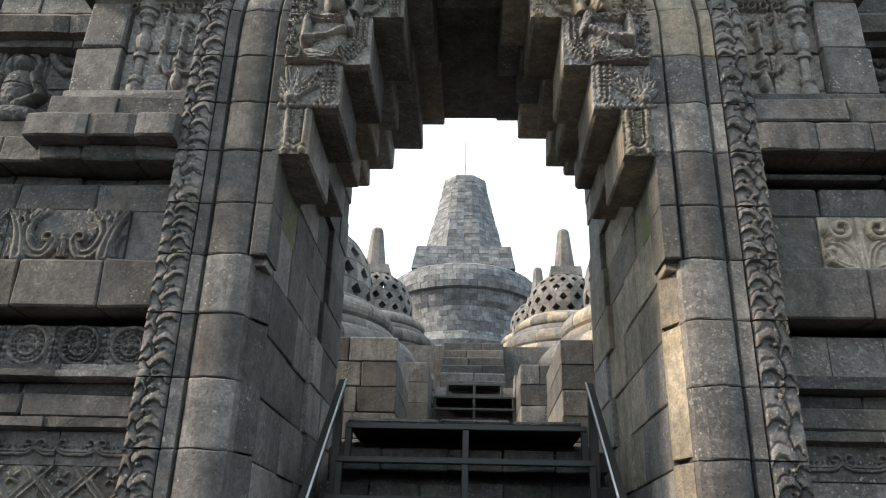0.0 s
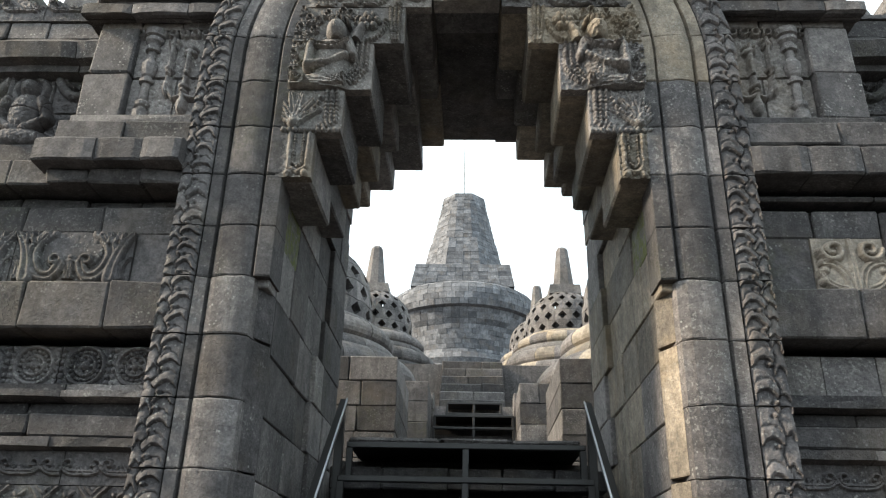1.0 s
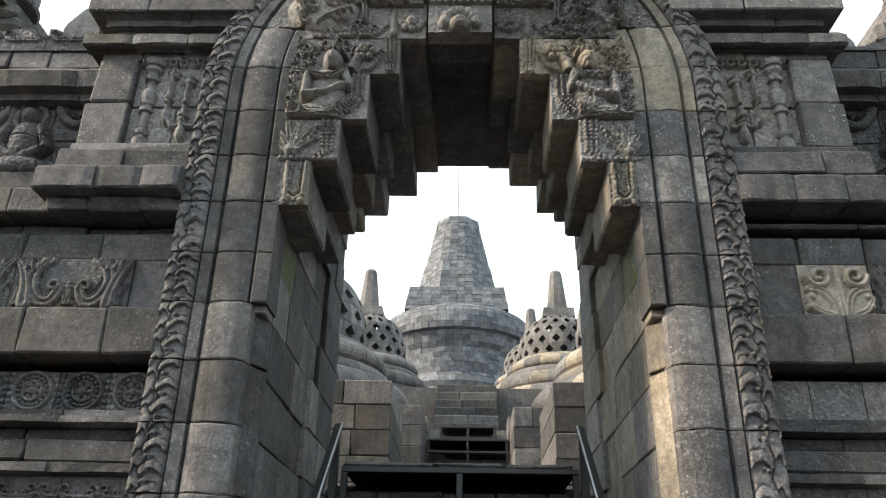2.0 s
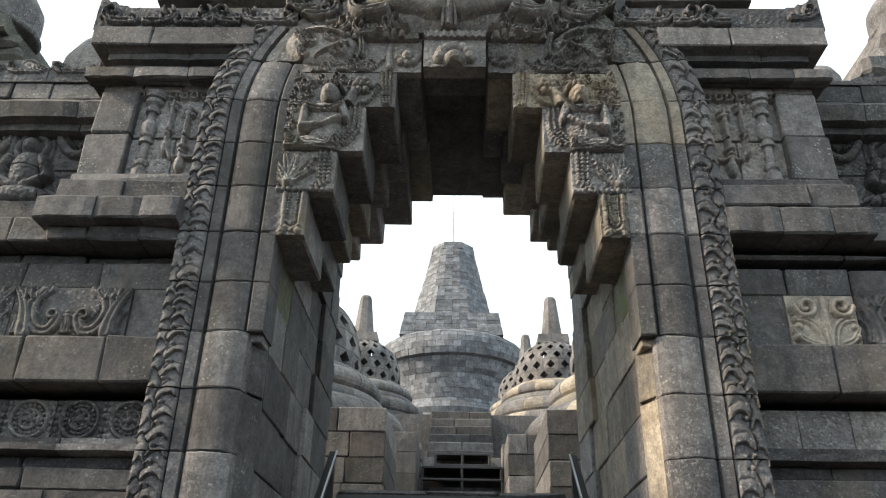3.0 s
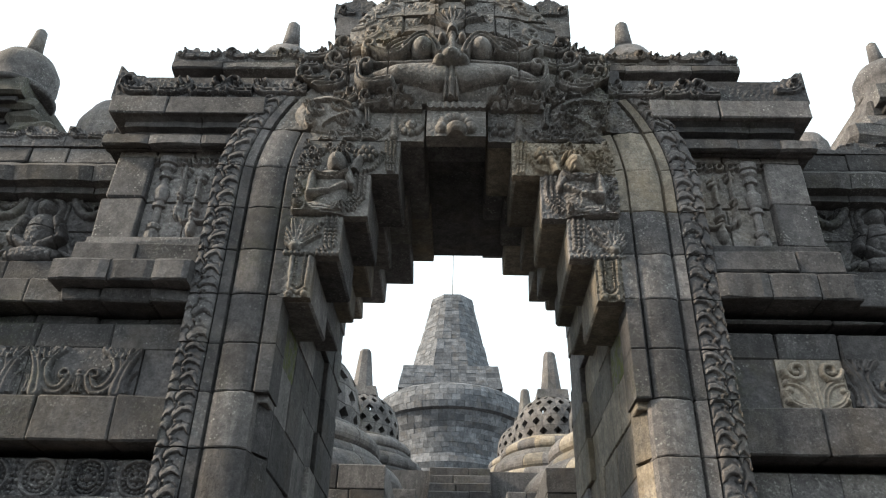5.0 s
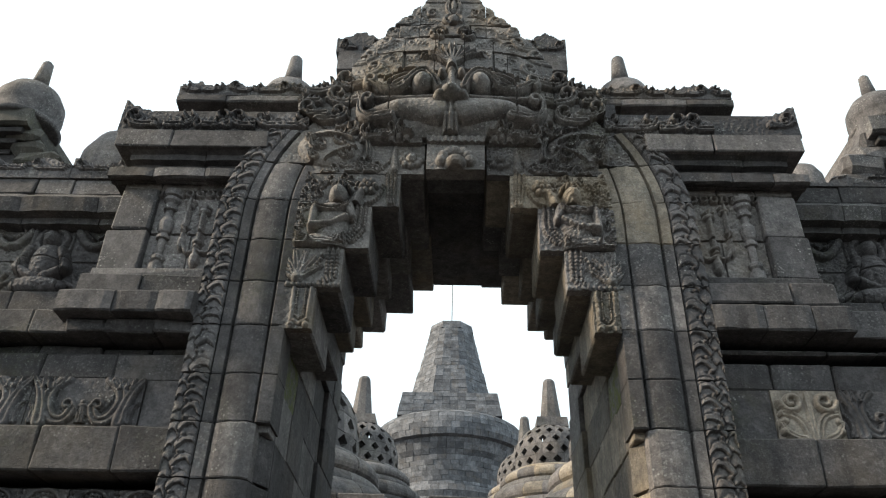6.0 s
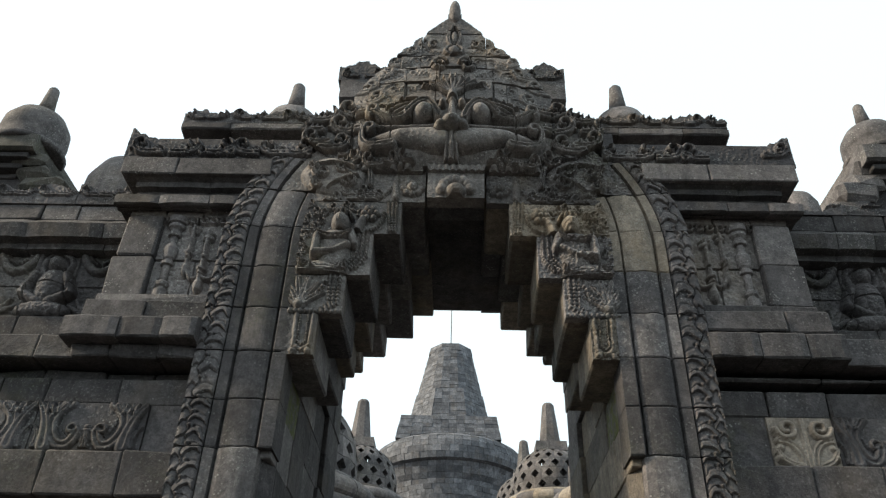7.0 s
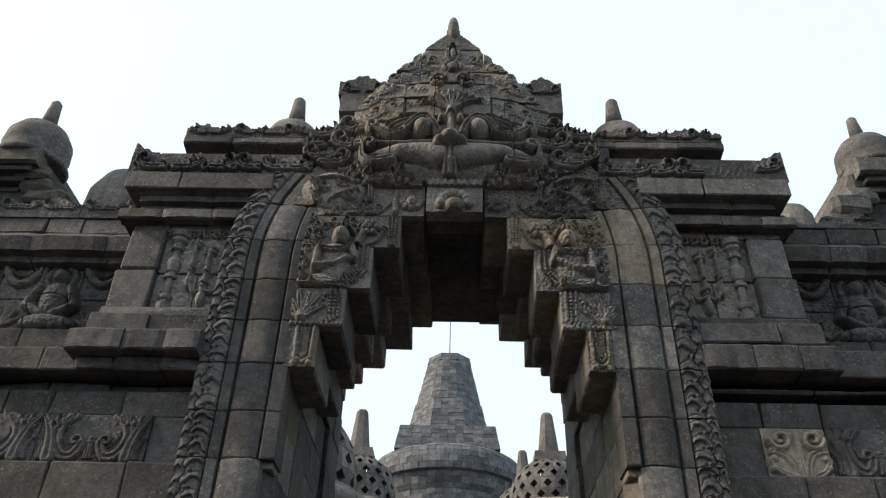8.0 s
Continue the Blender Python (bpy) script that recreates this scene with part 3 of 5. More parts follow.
                out = mx(out, bead_string(U, V, bezier((hx - w, z0 + 0.085 + 0.018 * k), (hx, z0 + 0.108 + 0.020 * k), (hx + w, z0 + 0.085 + 0.018 * k), 4), 0.012, 0.088 - 0.012 * k))
            for k in range(7):
                g = radians(-5 + 32 * k)
                out = mx(out, flame_leaf(U, V, hx + 0.125 * math.cos(g), z0 + 0.075 + 0.10 * math.sin(g), 0.070, -1 if k < 4 else 1, 0.030) * (U > x + 0.20))
            for k in range(4):
                out = mx(out, flame_leaf(U, V, x + 0.47 + 0.04 * (k % 2), z0 + 0.03 + 0.05 * k, 0.085, -1, 0.026))
        else:
            cx, cz = x + 0.07, z0 + 0.09
            for k in range(8):
                a = 2 * math.pi * k / 8
                out = mx(out, dome(U, V, cx + 0.045 * math.cos(a), cz + 0.035 * math.sin(a), 0.024, 0.035))
            out = mx(out, dome(U, V, cx, cz, 0.035, 0.06))
            out = mx(out, tube(U, V, [(x + 0.16, z0 + 0.03), (x + 0.165, z0 + 0.12), (x + 0.16, z0 + 0.17)], 0.022, 0.03, 0.6))
            out = mx(out, 0.036 * np.clip(2.2 * (1 - ((U - 0.68) / 0.185) ** 2 - ((V - 3.05) / 0.135) ** 2), 0, 1) ** 0.5)
            out = mx(out, tube(U, V, bezier((0.47, 2.98), (0.46, 3.19), (0.66, 3.19)), 0.017, 0.056, 0.9, 0.4))
            for cx, cz, r, a0, n in ((0.60, 3.00, 0.050, 2.0, 1.2), (0.74, 3.06, 0.052, 0.3, -1.3), (0.63, 3.10, 0.042, 4.0, 1.1), (0.76, 2.98, 0.034, 1.0, -1.1), (0.80, 3.11, 0.030, 3.0, 1.0)):
                out = mx(out, tube(U, V, spiral(cx, cz, r, 0.008, a0, n), 0.013, 0.068, 0.8, 0.3))
            out = mx(out, tube(U, V, bezier((0.56, 3.08), (0.66, 3.15), (0.80, 3.10)), 0.011, 0.074, 0.7))
            out = mx(out, tube(U, V, bezier((0.54, 3.03), (0.66, 3.00), (0.70, 2.95)), 0.010, 0.072, 0.7))
            out = mx(out, tube(U, V, [(0.19, 3.135), (0.40, 3.115), (0.52, 3.15)], 0.024, 0.045, 0.7))
            for k in range(4):
                out = mx(out, flame_leaf(U, V, x + 0.27 + 0.05 * k, z0 + 0.03 + 0.03 * (k % 2), 0.09, 1 if k % 2 else -1, 0.035))
            out = mx(out, bead_string(U, V, bezier((x + 0.18, z0 + 0.10), (x + 0.24, z0 - 0.02), (x + 0.30, z0 + 0.12)), 0.012, 0.024))
            for k in range(5):
                out = mx(out, flame_leaf(U, V, x + 0.50 + 0.02 * k, z0 + 0.02 + 0.055 * k, 0.085, -1, 0.026))
        return out
    return h


for side in (-1, 1):
    for kind, (x, z0, z1) in enumerate(FRONT):
        if kind == 4:
            z1 = 3.34
        wide = (0.86 if kind < 4 else 1.0) - x

        def in_arch(U, V):
            if kind == 4:
                return U < 1.025 * np.sqrt(np.clip(1 - ((V - SPRING) / 1.03) ** 2, 0.0, 1)) - 0.20 * (V < 2.945)
            bend = np.where(V > SPRING, np.sqrt(np.clip(1 - ((V - SPRING) / 0.975) ** 2, 0.0, 1)), 1.0)
            return U < np.maximum(0.80 * bend, 0.05) + 0.02
        # Sunlight on the right-hand brackets is put into warm and pale stone.
        carve("carved_bracket", wide, z0 + 0.003, z1 - 0.003, bracket_heights(kind, x, wide, z0, z1), -0.005, 0.04, CARVED if side < 0 else (STONE_WARM_LIT, STONE_PALE, STONE_PALE, STONE_WARM_LIT, CARVED)[kind], vault,
              cell=0.005, place=lambda u, v, d: (side * u, -0.005 - d, v), x0=x, inside=in_arch, seed=kind + side * 4, rough=0.0035 if side < 0 else 0.009,
              label="carved bracket stone with beads, leaves and a small figure" if kind == 2 else "")


# ---------------------------------------------------------------- gateway: the kala mask over the arch
CX = -0.03
SHAPE = [(3.07, 0.50), (3.13, 0.60), (3.2, 0.72), (3.3, 0.86), (3.42, 0.88), (3.5, 0.78), (3.57, 0.66), (3.63, 0.60), (3.75, 0.545), (3.86, 0.475), (3.92, 0.425), (4.0, 0.365), (4.14, 0.268),
         (4.27, 0.172), (4.36, 0.090), (4.40, 0.050), (4.48, 0.040), (4.53, 0.027), (4.56, 0.008)]


def kala_inside(U, V):
    half = np.interp(V, [a for a, b in SHAPE], [b for a, b in SHAPE], right=0)
    wob = 0.010 * np.sin(V * 62) * (V < 4.25) * (V > 3.4)
    gap = (V < 3.09) & (np.abs(U) < 0.18)
    return (np.abs(U - CX) < half + wob) & ~gap


def kala_heights(U, V):
    mx = np.maximum
    X = U - CX
    A = np.abs(X)
    out = 0.004 + 0.10 * np.clip(1 - (A / 0.60) ** 2, 0, 1) * np.clip((4.1 - V) / 0.6, 0, 1) * np.clip((V - 3.04) / 0.12, 0.3, 1)
    base = out.copy()
    add = np.zeros_like(U)
    # cheeks and the long upper lip, ending in curled tusks
    half = 0.080 * np.clip((0.47 - A) / 0.36, 0, 1) ** 0.7 * np.clip(A / 0.06, 0, 1) ** 0.5
    mid = 3.210 + 0.15 * A
    add = mx(add, 0.082 * np.sqrt(np.clip(1 - ((V - mid) / np.maximum(half, 1e-4)) ** 2, 0, 1)) * np.clip(half / 0.05, 0, 1))
    add = mx(add, tube(A, V, bezier((0.10, 3.305), (0.28, 3.30), (0.44, 3.345)), 0.016, 0.06, 0.8))
    add = mx(add, tube(A, V, bezier((0.33, 3.185), (0.54, 3.165), (0.510, 3.345)), 0.034, 0.095, 0.5, 0.3))
    add = mx(add, tube(A, V, spiral(0.465, 3.335, 0.035, 0.012, 0.0, 0.9, 12), 0.018, 0.075))
    # eyes under heavy brows
    add = mx(add, dome(A, V, 0.160, 3.40, 0.066, 0.125, 0.068))
    add = mx(add, ring(A, V, 0.157, 3.40, 0.080, 0.014, 0.06) * (V > 3.37))
    add = mx(add, tube(A, V, bezier((0.070, 3.35), (0.14, 3.58), (0.255, 3.40)), 0.030, 0.115, 0.9, 0.35))
    add = mx(add, tube(A, V, bezier((0.255, 3.40), (0.33, 3.33), (0.45, 3.46)), 0.032, 0.100, 0.6, 0.35))
    add = mx(add, tube(A, V, spiral(0.455, 3.475, 0.040, 0.012, -1.2, 1.1, 12), 0.018, 0.075))
    for k in range(3):
        add = mx(add, tube(A, V, bezier((0.10 + 0.03 * k, 3.47 + 0.025 * k), (0.24, 3.53 + 0.02 * k), (0.34 + 0.02 * k, 3.44 + 0.035 * k)), 0.011, 0.045, 0.8))
    # nose
    add = mx(add, dome(A, V, 0.0, 3.285, 0.075, 0.165, 0.050))
    add = mx(add, dome(A, V, 0.062, 3.270, 0.045, 0.135, 0.034))
    add = mx(add, tube(A, V, [(0, 3.32), (0, 3.40), (0, 3.47)], 0.034, 0.10, 0.6))
    add = mx(add, tube(A, V, [(0.0, 3.26), (0.0, 3.10)], 0.022, 0.075))
    add = mx(add, tube(A, V, [(0.022, 3.24), (0.03, 3.10)], 0.012, 0.065))
    add = mx(add, dome(A, V, 0.055, 3.50, 0.025, 0.07))
    # crest leaf on the brow
    for k in range(5):
        add = mx(add, tube(A, V, bezier((0.0, 3.56), (0.01 + 0.02 * k, 3.66), (0.015 + 0.04 * k, 3.78 - 0.025 * k)), 0.011, 0.045, 0.8))
    add = mx(add, dome(A, V, 0, 3.56, 0.03, 0.07, 0.06))
    add = mx(add, tube(A, V, spiral(0.085, 3.88, 0.055, 0.015, 2.6, -1.2), 0.014, 0.04))
    add = mx(add, ring(A, V, 0.0, 4.05, 0.055, 0.012, 0.035))
    add = mx(add, dome(A, V, 0.0, 4.05, 0.04, 0.045, 0.055))
    for sx in (0.030, 0.055):
        add = mx(add, tube(A, V, bezier((0.008, 4.30), (sx + 0.025, 4.20), (0.008, 4.10)), 0.008, 0.030))
    add = mx(add, dome(A, V, 0.0, 4.20, 0.022, 0.035, 0.07))
    add = mx(add, tube(A, V, spiral(0.13, 4.135, 0.035, 0.010, 2.0, -1.1), 0.009, 0.026))
    add = mx(add, dome(A, V, 0.0, 4.46, 0.038, 0.05, 0.10))
    # foliage all round
    leaves = [(0.48, 3.60, 0.16), (0.58, 3.52, 0.17), (0.52, 3.72, 0.15), (0.62, 3.40, 0.18), (0.74, 3.48, 0.16), (0.82, 3.40, 0.14), (0.66, 3.26, 0.17), (0.78, 3.30, 0.16), (0.42, 3.82, 0.14),
              (0.34, 3.93, 0.13), (0.28, 4.04, 0.12), (0.16, 4.14, 0.11), (0.57, 3.14, 0.13), (0.44, 3.11, 0.11), (0.34, 3.11, 0.09), (0.25, 3.12, 0.08), (0.86, 3.46, 0.12)]
    for k, (x, z, s) in enumerate(leaves):
        add = mx(add, flame_leaf(A, V, x, z, s, 1 if k % 2 else -1, 0.052 if z < 3.56 else 0.015))
    cut = np.zeros_like(U)
    for k, (x, z, s) in enumerate([(0.2, 3.66, 0.13), (0.33, 3.65, 0.14), (0.40, 3.55, 0.12), (0.22, 3.80, 0.13), (0.36, 3.78, 0.13), (0.13, 3.93, 0.11), (0.25, 3.92, 0.12), (0.14, 4.05, 0.10)]):
        cut = mx(cut, flame_leaf(A, V, x, z, s, 1 if k % 2 else -1, 1.0))
    out = out + 0.013 * np.clip((0.45 - A) / 0.1, 0, 1) * (V > 3.54) * (V < 4.1) * (1 - 0.9 * np.clip(cut, 0, 1))
    for k in range(9):
        add = mx(add, dome(A, V, 0.24 + 0.04 * k, 3.085 + 0.01 * (k % 2), 0.02, 0.03))
    out = out + add
    # worn blocks of the forehead, some further out than others
    for xa, xb, za, zb, d in ((-0.50, -0.28, 3.54, 3.73, 0.016), (-0.28, -0.06, 3.54, 3.73, 0.004), (0.07, 0.24, 3.54, 3.73, 0.010), (0.24, 0.52, 3.54, 3.73, -0.004),
                              (-0.45, -0.08, 3.73, 3.87, 0.012), (-0.08, 0.42, 3.73, 3.87, 0.0), (-0.32, 0.1, 3.87, 4.0, 0.014), (0.1, 0.34, 3.87, 4.0, -0.002)):
        out = out + d * (X > xa) * (X < xb) * (V > za) * (V < zb)
    # joints of the blocks
    for z, a, b in ((3.535, 0.0, 0.9), (3.73, 0.0, 0.62), (3.87, 0, 0.4), (4.0, 0.0, 0.34), (3.19, 0.5, 0.9)):
        out = out - 0.018 * (np.abs(V - z - 0.006 * np.sin(9 * X)) < 0.005) * (A > a) * (A < b)
    for x, z0, z1 in ((-0.28, 3.53, 3.73), (0.24, 3.53, 3.73), (-0.08, 3.73, 3.87), (0.1, 3.87, 4.0), (-0.34, 3.2, 3.53), (0.36, 3.2, 3.53), (-0.57, 3.1, 3.5), (0.58, 3.1, 3.5)):
        out = out - 0.018 * (np.abs(X - x) < 0.005) * (V > z0) * (V < z1)
    return np.maximum(out, 0.0)


kala = thing("mask_pediment", "carved stone pediment with a bulging-eyed guardian mask and leaf crest", "stone carving")


def pediment_block(name, x0, x1, z0, z1, label="", seed=0.0):
    """One block of the pediment, cut from the common relief."""
    rnd = random.Random(seed)
    out = rnd.uniform(-0.006, 0.006) if name != "face" else 0.0
    carve(name, x1 - x0 - 0.004, z0 + 0.002, z1 - 0.002, kala_heights, -0.012 + out, 0.22, CARVED, kala, cell=0.0058, inside=kala_inside, x0=x0 + 0.002, rough=0.0028, label=label, seed=seed)


pediment_block("face", CX - 0.575, CX + 0.575, 3.07, 3.535, "worn guardian mask with round eyes, broad nose and curled tusks")
for k, (xa, xb, za, zb) in enumerate(((-0.95, -0.575, 3.07, 3.30), (-0.95, -0.575, 3.30, 3.535), (0.575, 0.95, 3.07, 3.30), (0.575, 0.95, 3.30, 3.535),
                                      (-0.95, -0.50, 3.535, 3.73), (-0.50, -0.10, 3.535, 3.73), (-0.10, 0.07, 3.535, 3.80), (0.07, 0.32, 3.535, 3.73), (0.32, 0.95, 3.535, 3.73),
                                      (-0.95, -0.28, 3.73, 3.87), (-0.28, -0.10, 3.73, 3.87), (0.07, 0.24, 3.73, 3.87), (0.24, 0.95, 3.73, 3.87), (-0.10, 0.07, 3.80, 3.87),
                                      (-0.95, -0.20, 3.87, 4.0), (-0.20, 0.20, 3.87, 4.06), (0.20, 0.95, 3.87, 4.0), (-0.95, -0.20, 4.0, 4.25), (0.20, 0.95, 4.0, 4.25), (-0.20, 0.20, 4.06, 4.25))):
    pediment_block("foliage_block" if za < 3.5 else "crest_block", CX + xa, CX + xb, za, zb, seed=k + 1)
pediment_block("finial", CX - 0.25, CX + 0.25, 4.25, 4.58, "pointed stone tip", seed=40)


def chin_heights(U, V):
    mx = np.maximum
    out = 0.01 + 0 * U
    A = np.abs(U)
    for k in range(7):
        g = radians(30 * k)
        out = mx(out, dome(U, V, 0.075 * math.cos(g), 2.925 + 0.062 * math.sin(g), 0.034, 0.055, 0.036))
    out = mx(out, dome(U, V, 0.0, 2.905, 0.06, 0.085, 0.042))
    out = mx(out, 0.03 * (V > 3.045) + 0.012 * (V > 3.02) * np.sin(U * 90) ** 2)
    return out


chin = carve("keystone", 0.31, 2.875, 3.085, chin_heights, -0.05, 0.03, CARVED, None, cell=0.005, rough=0.004)
tagged(chin, "hanging carved keystone with a flower cluster below the mask", "keystone")


# ---------------------------------------------------------------- gateway: friezes and panels
def lathe(profile, seg, cx, cy, cz, square=False):
    verts, faces = [], []
    for r, z in profile:
        for i in range(seg):
            t = 2 * math.pi * (i + 0.5) / seg
            verts.append((cx + r * math.cos(t), cy + r * math.sin(t), cz + z))
    n = len(profile)
    for j in range(n - 1):
        for i in range(seg):
            faces.append([j * seg + i, j * seg + (i + 1) % seg, (j + 1) * seg + (i + 1) % seg, (j + 1) * seg + i])
    faces += [list(range(seg))[::-1], [(n - 1) * seg + i for i in range(seg)]]
    return verts, faces


def medallions(side):
    f = thing("medallion_frieze", "frieze of beaded round medallions under the block course", "frieze", group="medallion friezes")
    for k, (a, b) in enumerate(cuts(1.225, 2.5, 0.2, 0.05)):
        c, r = (a + b) / 2, 0.078

        def h(U, V):
            out = 0.003 + 0 * U
            z = 1.132
            for rr, ww, hh in ((r, 0.010, 0.022), (r * 0.52, 0.007, 0.018)):
                out = np.maximum(out, ring(U, V, c, z, rr, ww, hh))
            for i in range(18):
                t = 2 * math.pi * i / 18
                out = np.maximum(out, dome(U, V, c + r * 0.76 * math.cos(t), z + r * 0.76 * math.sin(t), 0.0095, 0.018))
            out = np.maximum(out, dome(U, V, c, z, 0.02, 0.028))
            for i in range(6):
                t = 2 * math.pi * i / 6
                out = np.maximum(out, dome(U, V, c + 0.027 * math.cos(t), z + 0.027 * math.sin(t), 0.012, 0.016))
            for sx in (-1, 1):
                for i in range(6):
                    out = np.maximum(out, dome(U, V, c + sx * 0.097, z - 0.07 + 0.028 * i, 0.013, 0.016))
            worn = 1.0 if side < 0 else (0.7 if k == 3 else 0.12)
            return out * worn
        carve("medallion_stone", b - a - 0.004, 1.052, 1.213, h, 0.125, 0.2, (STONE_PALE if k % 3 == 2 else CARVED_DARK) if side < 0 else (STONE_PALE if k % 2 else CARVED), f, cell=0.005,
              place=lambda u, v, d: (side * u, 0.125 - d, v), x0=a + 0.002, rough=0.002, seed=k)
    return f


def leaf_frieze(side):
    f = thing("leaf_frieze", "low frieze of worn carved leaves near the wall base", "frieze", group="leaf friezes")
    for k, (a, b) in enumerate(cuts(1.225, 2.5, 0.32, 0.1)):
        def h(U, V):
            out = 0.003 + 0 * U
            for i in range(4):
                c = a + (b - a) * (i + 0.5) / 4
                out = np.maximum(out, flame_leaf(U, V, c, 0.72, 0.085, 1 if (i + k) % 2 else -1, 0.02))
            return out
        carve("leaf_stone", b - a - 0.004, 0.662, 0.788, h, 0.10, 0.2, CARVED_DARK, f, cell=0.005, place=lambda u, v, d: (side * u, 0.10 - d, v), x0=a + 0.002, rough=0.003, seed=k)
    return f


def lozenge_panel():
    """Raised diagonal bands with a flower in each lozenge."""
    f = thing("lozenge_panel", "worn wall panel carved with crossing bands and small flowers", "carved panel")
    for k, (a, b) in enumerate(cuts(1.225, 2.5, 0.30, 0.15)):
        def h(U, V):
            p = 0.19
            m, q = ((U - 1.30) + (V - 0.52)) / p, ((U - 1.30) - (V - 0.52)) / p
            band_at = np.minimum(np.abs(m - np.round(m)), np.abs(q - np.round(q)))
            out = 0.003 + 0.016 * np.clip((0.13 - band_at) / 0.03, 0, 1) - 0.008 * np.clip((0.05 - band_at) / 0.02, 0, 1)
            um, uq = m - np.floor(m) - 0.5, q - np.floor(q) - 0.5
            r, g = np.hypot(um, uq) * p, np.arctan2(uq, um)
            petal = np.clip(1 - (r / (0.030 + 0.018 * np.cos(4 * g))) ** 2, 0, 1)
            return np.maximum(out, 0.024 * np.sqrt(petal)) - 0.010 * (r < 0.007)
        carve("panel_stone", b - a - 0.004, 0.303, 0.658, h, 0.10, 0.2, random.choice((CARVED, CARVED_DARK, STONE_PALE)), f, cell=0.005, place=lambda u, v, d: (-u, 0.10 - d, v), x0=a + 0.002, rough=0.004, seed=k)
    return f


def scroll_frieze(side):
    f = thing("scroll_frieze", "frieze of large carved scrolls and palmettes, one stone paler", "frieze", group="scroll friezes")
    edges = (1.225, 1.42, 1.945, 2.5) if side < 0 else (1.225, 1.455, 1.755, 2.2, 2.5)
    for k, (a, b) in enumerate(zip(edges, edges[1:])):
        c = (a + b) / 2

        def h(U, V):
            mx = np.maximum
            out = 0.002 + 0 * U
            if k == 0:
                return out
            w = (b - a) / 2
            z = 1.5
            if side > 0 and k == 1:
                for sx in (-1, 1):
                    out = mx(out, tube(U, V, spiral(c + sx * 0.075, z + 0.155, 0.050, 0.012, 1.6 - 1.6 * sx, -1.3 * sx), 0.018, 0.046, 0.8))
                    out = mx(out, tube(U, V, bezier((c + sx * 0.02, z - 0.02), (c + sx * 0.03, z + 0.10), (c + sx * 0.12, z + 0.10)), 0.026, 0.044, 0.7, 0.35))
                    out = mx(out, tube(U, V, bezier((c + sx * 0.05, z - 0.02), (c + sx * 0.12, z + 0.0), (c + sx * 0.135, z + 0.06)), 0.022, 0.042, 0.6, 0.3))
                    for i in range(3):
                        out = mx(out, dome(U, V, c + sx * (0.125 - 0.01 * i), z + 0.02 + 0.045 * i, 0.020, 0.036))
                out = mx(out, tube(U, V, [(c, z - 0.02), (c, z + 0.10), (c, z + 0.20)], 0.024, 0.046, 0.6, 0.3))
                return mx(out, 0.020 * (np.hypot((U - c) / 0.13, (V - z - 0.08) / 0.13) < 1))
            for sx in (-1, 1):
                belly = bezier((c + sx * 0.40 * w, z + 0.215), (c + sx * 0.86 * w, z + 0.13), (c + sx * 0.50 * w, z + 0.022), 9)
                belly += bezier((c + sx * 0.50 * w, z + 0.022), (c + sx * 0.26 * w, z - 0.02), (c + sx * 0.17 * w, z + 0.075), 6)[1:]
                out = mx(out, tube(U, V, belly, 0.034, 0.030, 0.8, 0.5))
                out = mx(out, tube(U, V, spiral(c + sx * 0.27 * w, z + 0.085, 0.030, 0.010, math.pi if sx > 0 else 0, -0.8 * sx, 10), 0.011, 0.028))
                out = mx(out, tube(U, V, bezier((c + sx * 0.70 * w, z + 0.005), (c + sx * 0.72 * w, z + 0.14), (c + sx * 0.97 * w, z + 0.21)), 0.038, 0.034, 0.45, 0.35))
                out = mx(out, tube(U, V, bezier((c + sx * 0.86 * w, z + 0.005), (c + sx * 0.80 * w, z + 0.06), (c + sx * 0.96 * w, z + 0.10)), 0.018, 0.028, 0.5, 0.3))
                out = mx(out, tube(U, V, bezier((c + sx * 0.46 * w, z + 0.20), (c + sx * 0.62 * w, z + 0.13), (c + sx * 0.80 * w, z + 0.215)), 0.020, 0.033, 0.6, 0.3))
                for i in range(3):
                    out = mx(out, tube(U, V, [(c + sx * (0.58 + 0.1 * i) * w, z + 0.165), (c + sx * (0.62 + 0.1 * i) * w, z + 0.215)], 0.011, 0.030, 0.6))
            out = mx(out, 0.010 * (np.hypot((U - c) / (0.5 * w), (V - z - 0.13) / 0.10) < 1))
            for i in range(3):
                out = mx(out, tube(U, V, [(c + 0.016 * (i - 1), z + 0.005), (c + 0.007 * (i - 1), z + 0.075)], 0.008, 0.022))
            out = mx(out, dome(U, V, c, z + 0.082, 0.034, 0.024, 0.012))
            out = mx(out, dome(U, V, c, z + 0.10, 0.017, 0.024, 0.014))
            return out
        mat = PALE_CARVED if (side > 0 and k == 1) else CARVED_DARK
        front = 0.09 if k else 0.10
        carve("scroll_stone", b - a - 0.004, 1.469, 1.718, h, front, 0.2, mat, f, cell=0.0055, place=lambda u, v, d: (side * u, front - d, v), x0=a + 0.002, rough=0.002, seed=k)
    return f


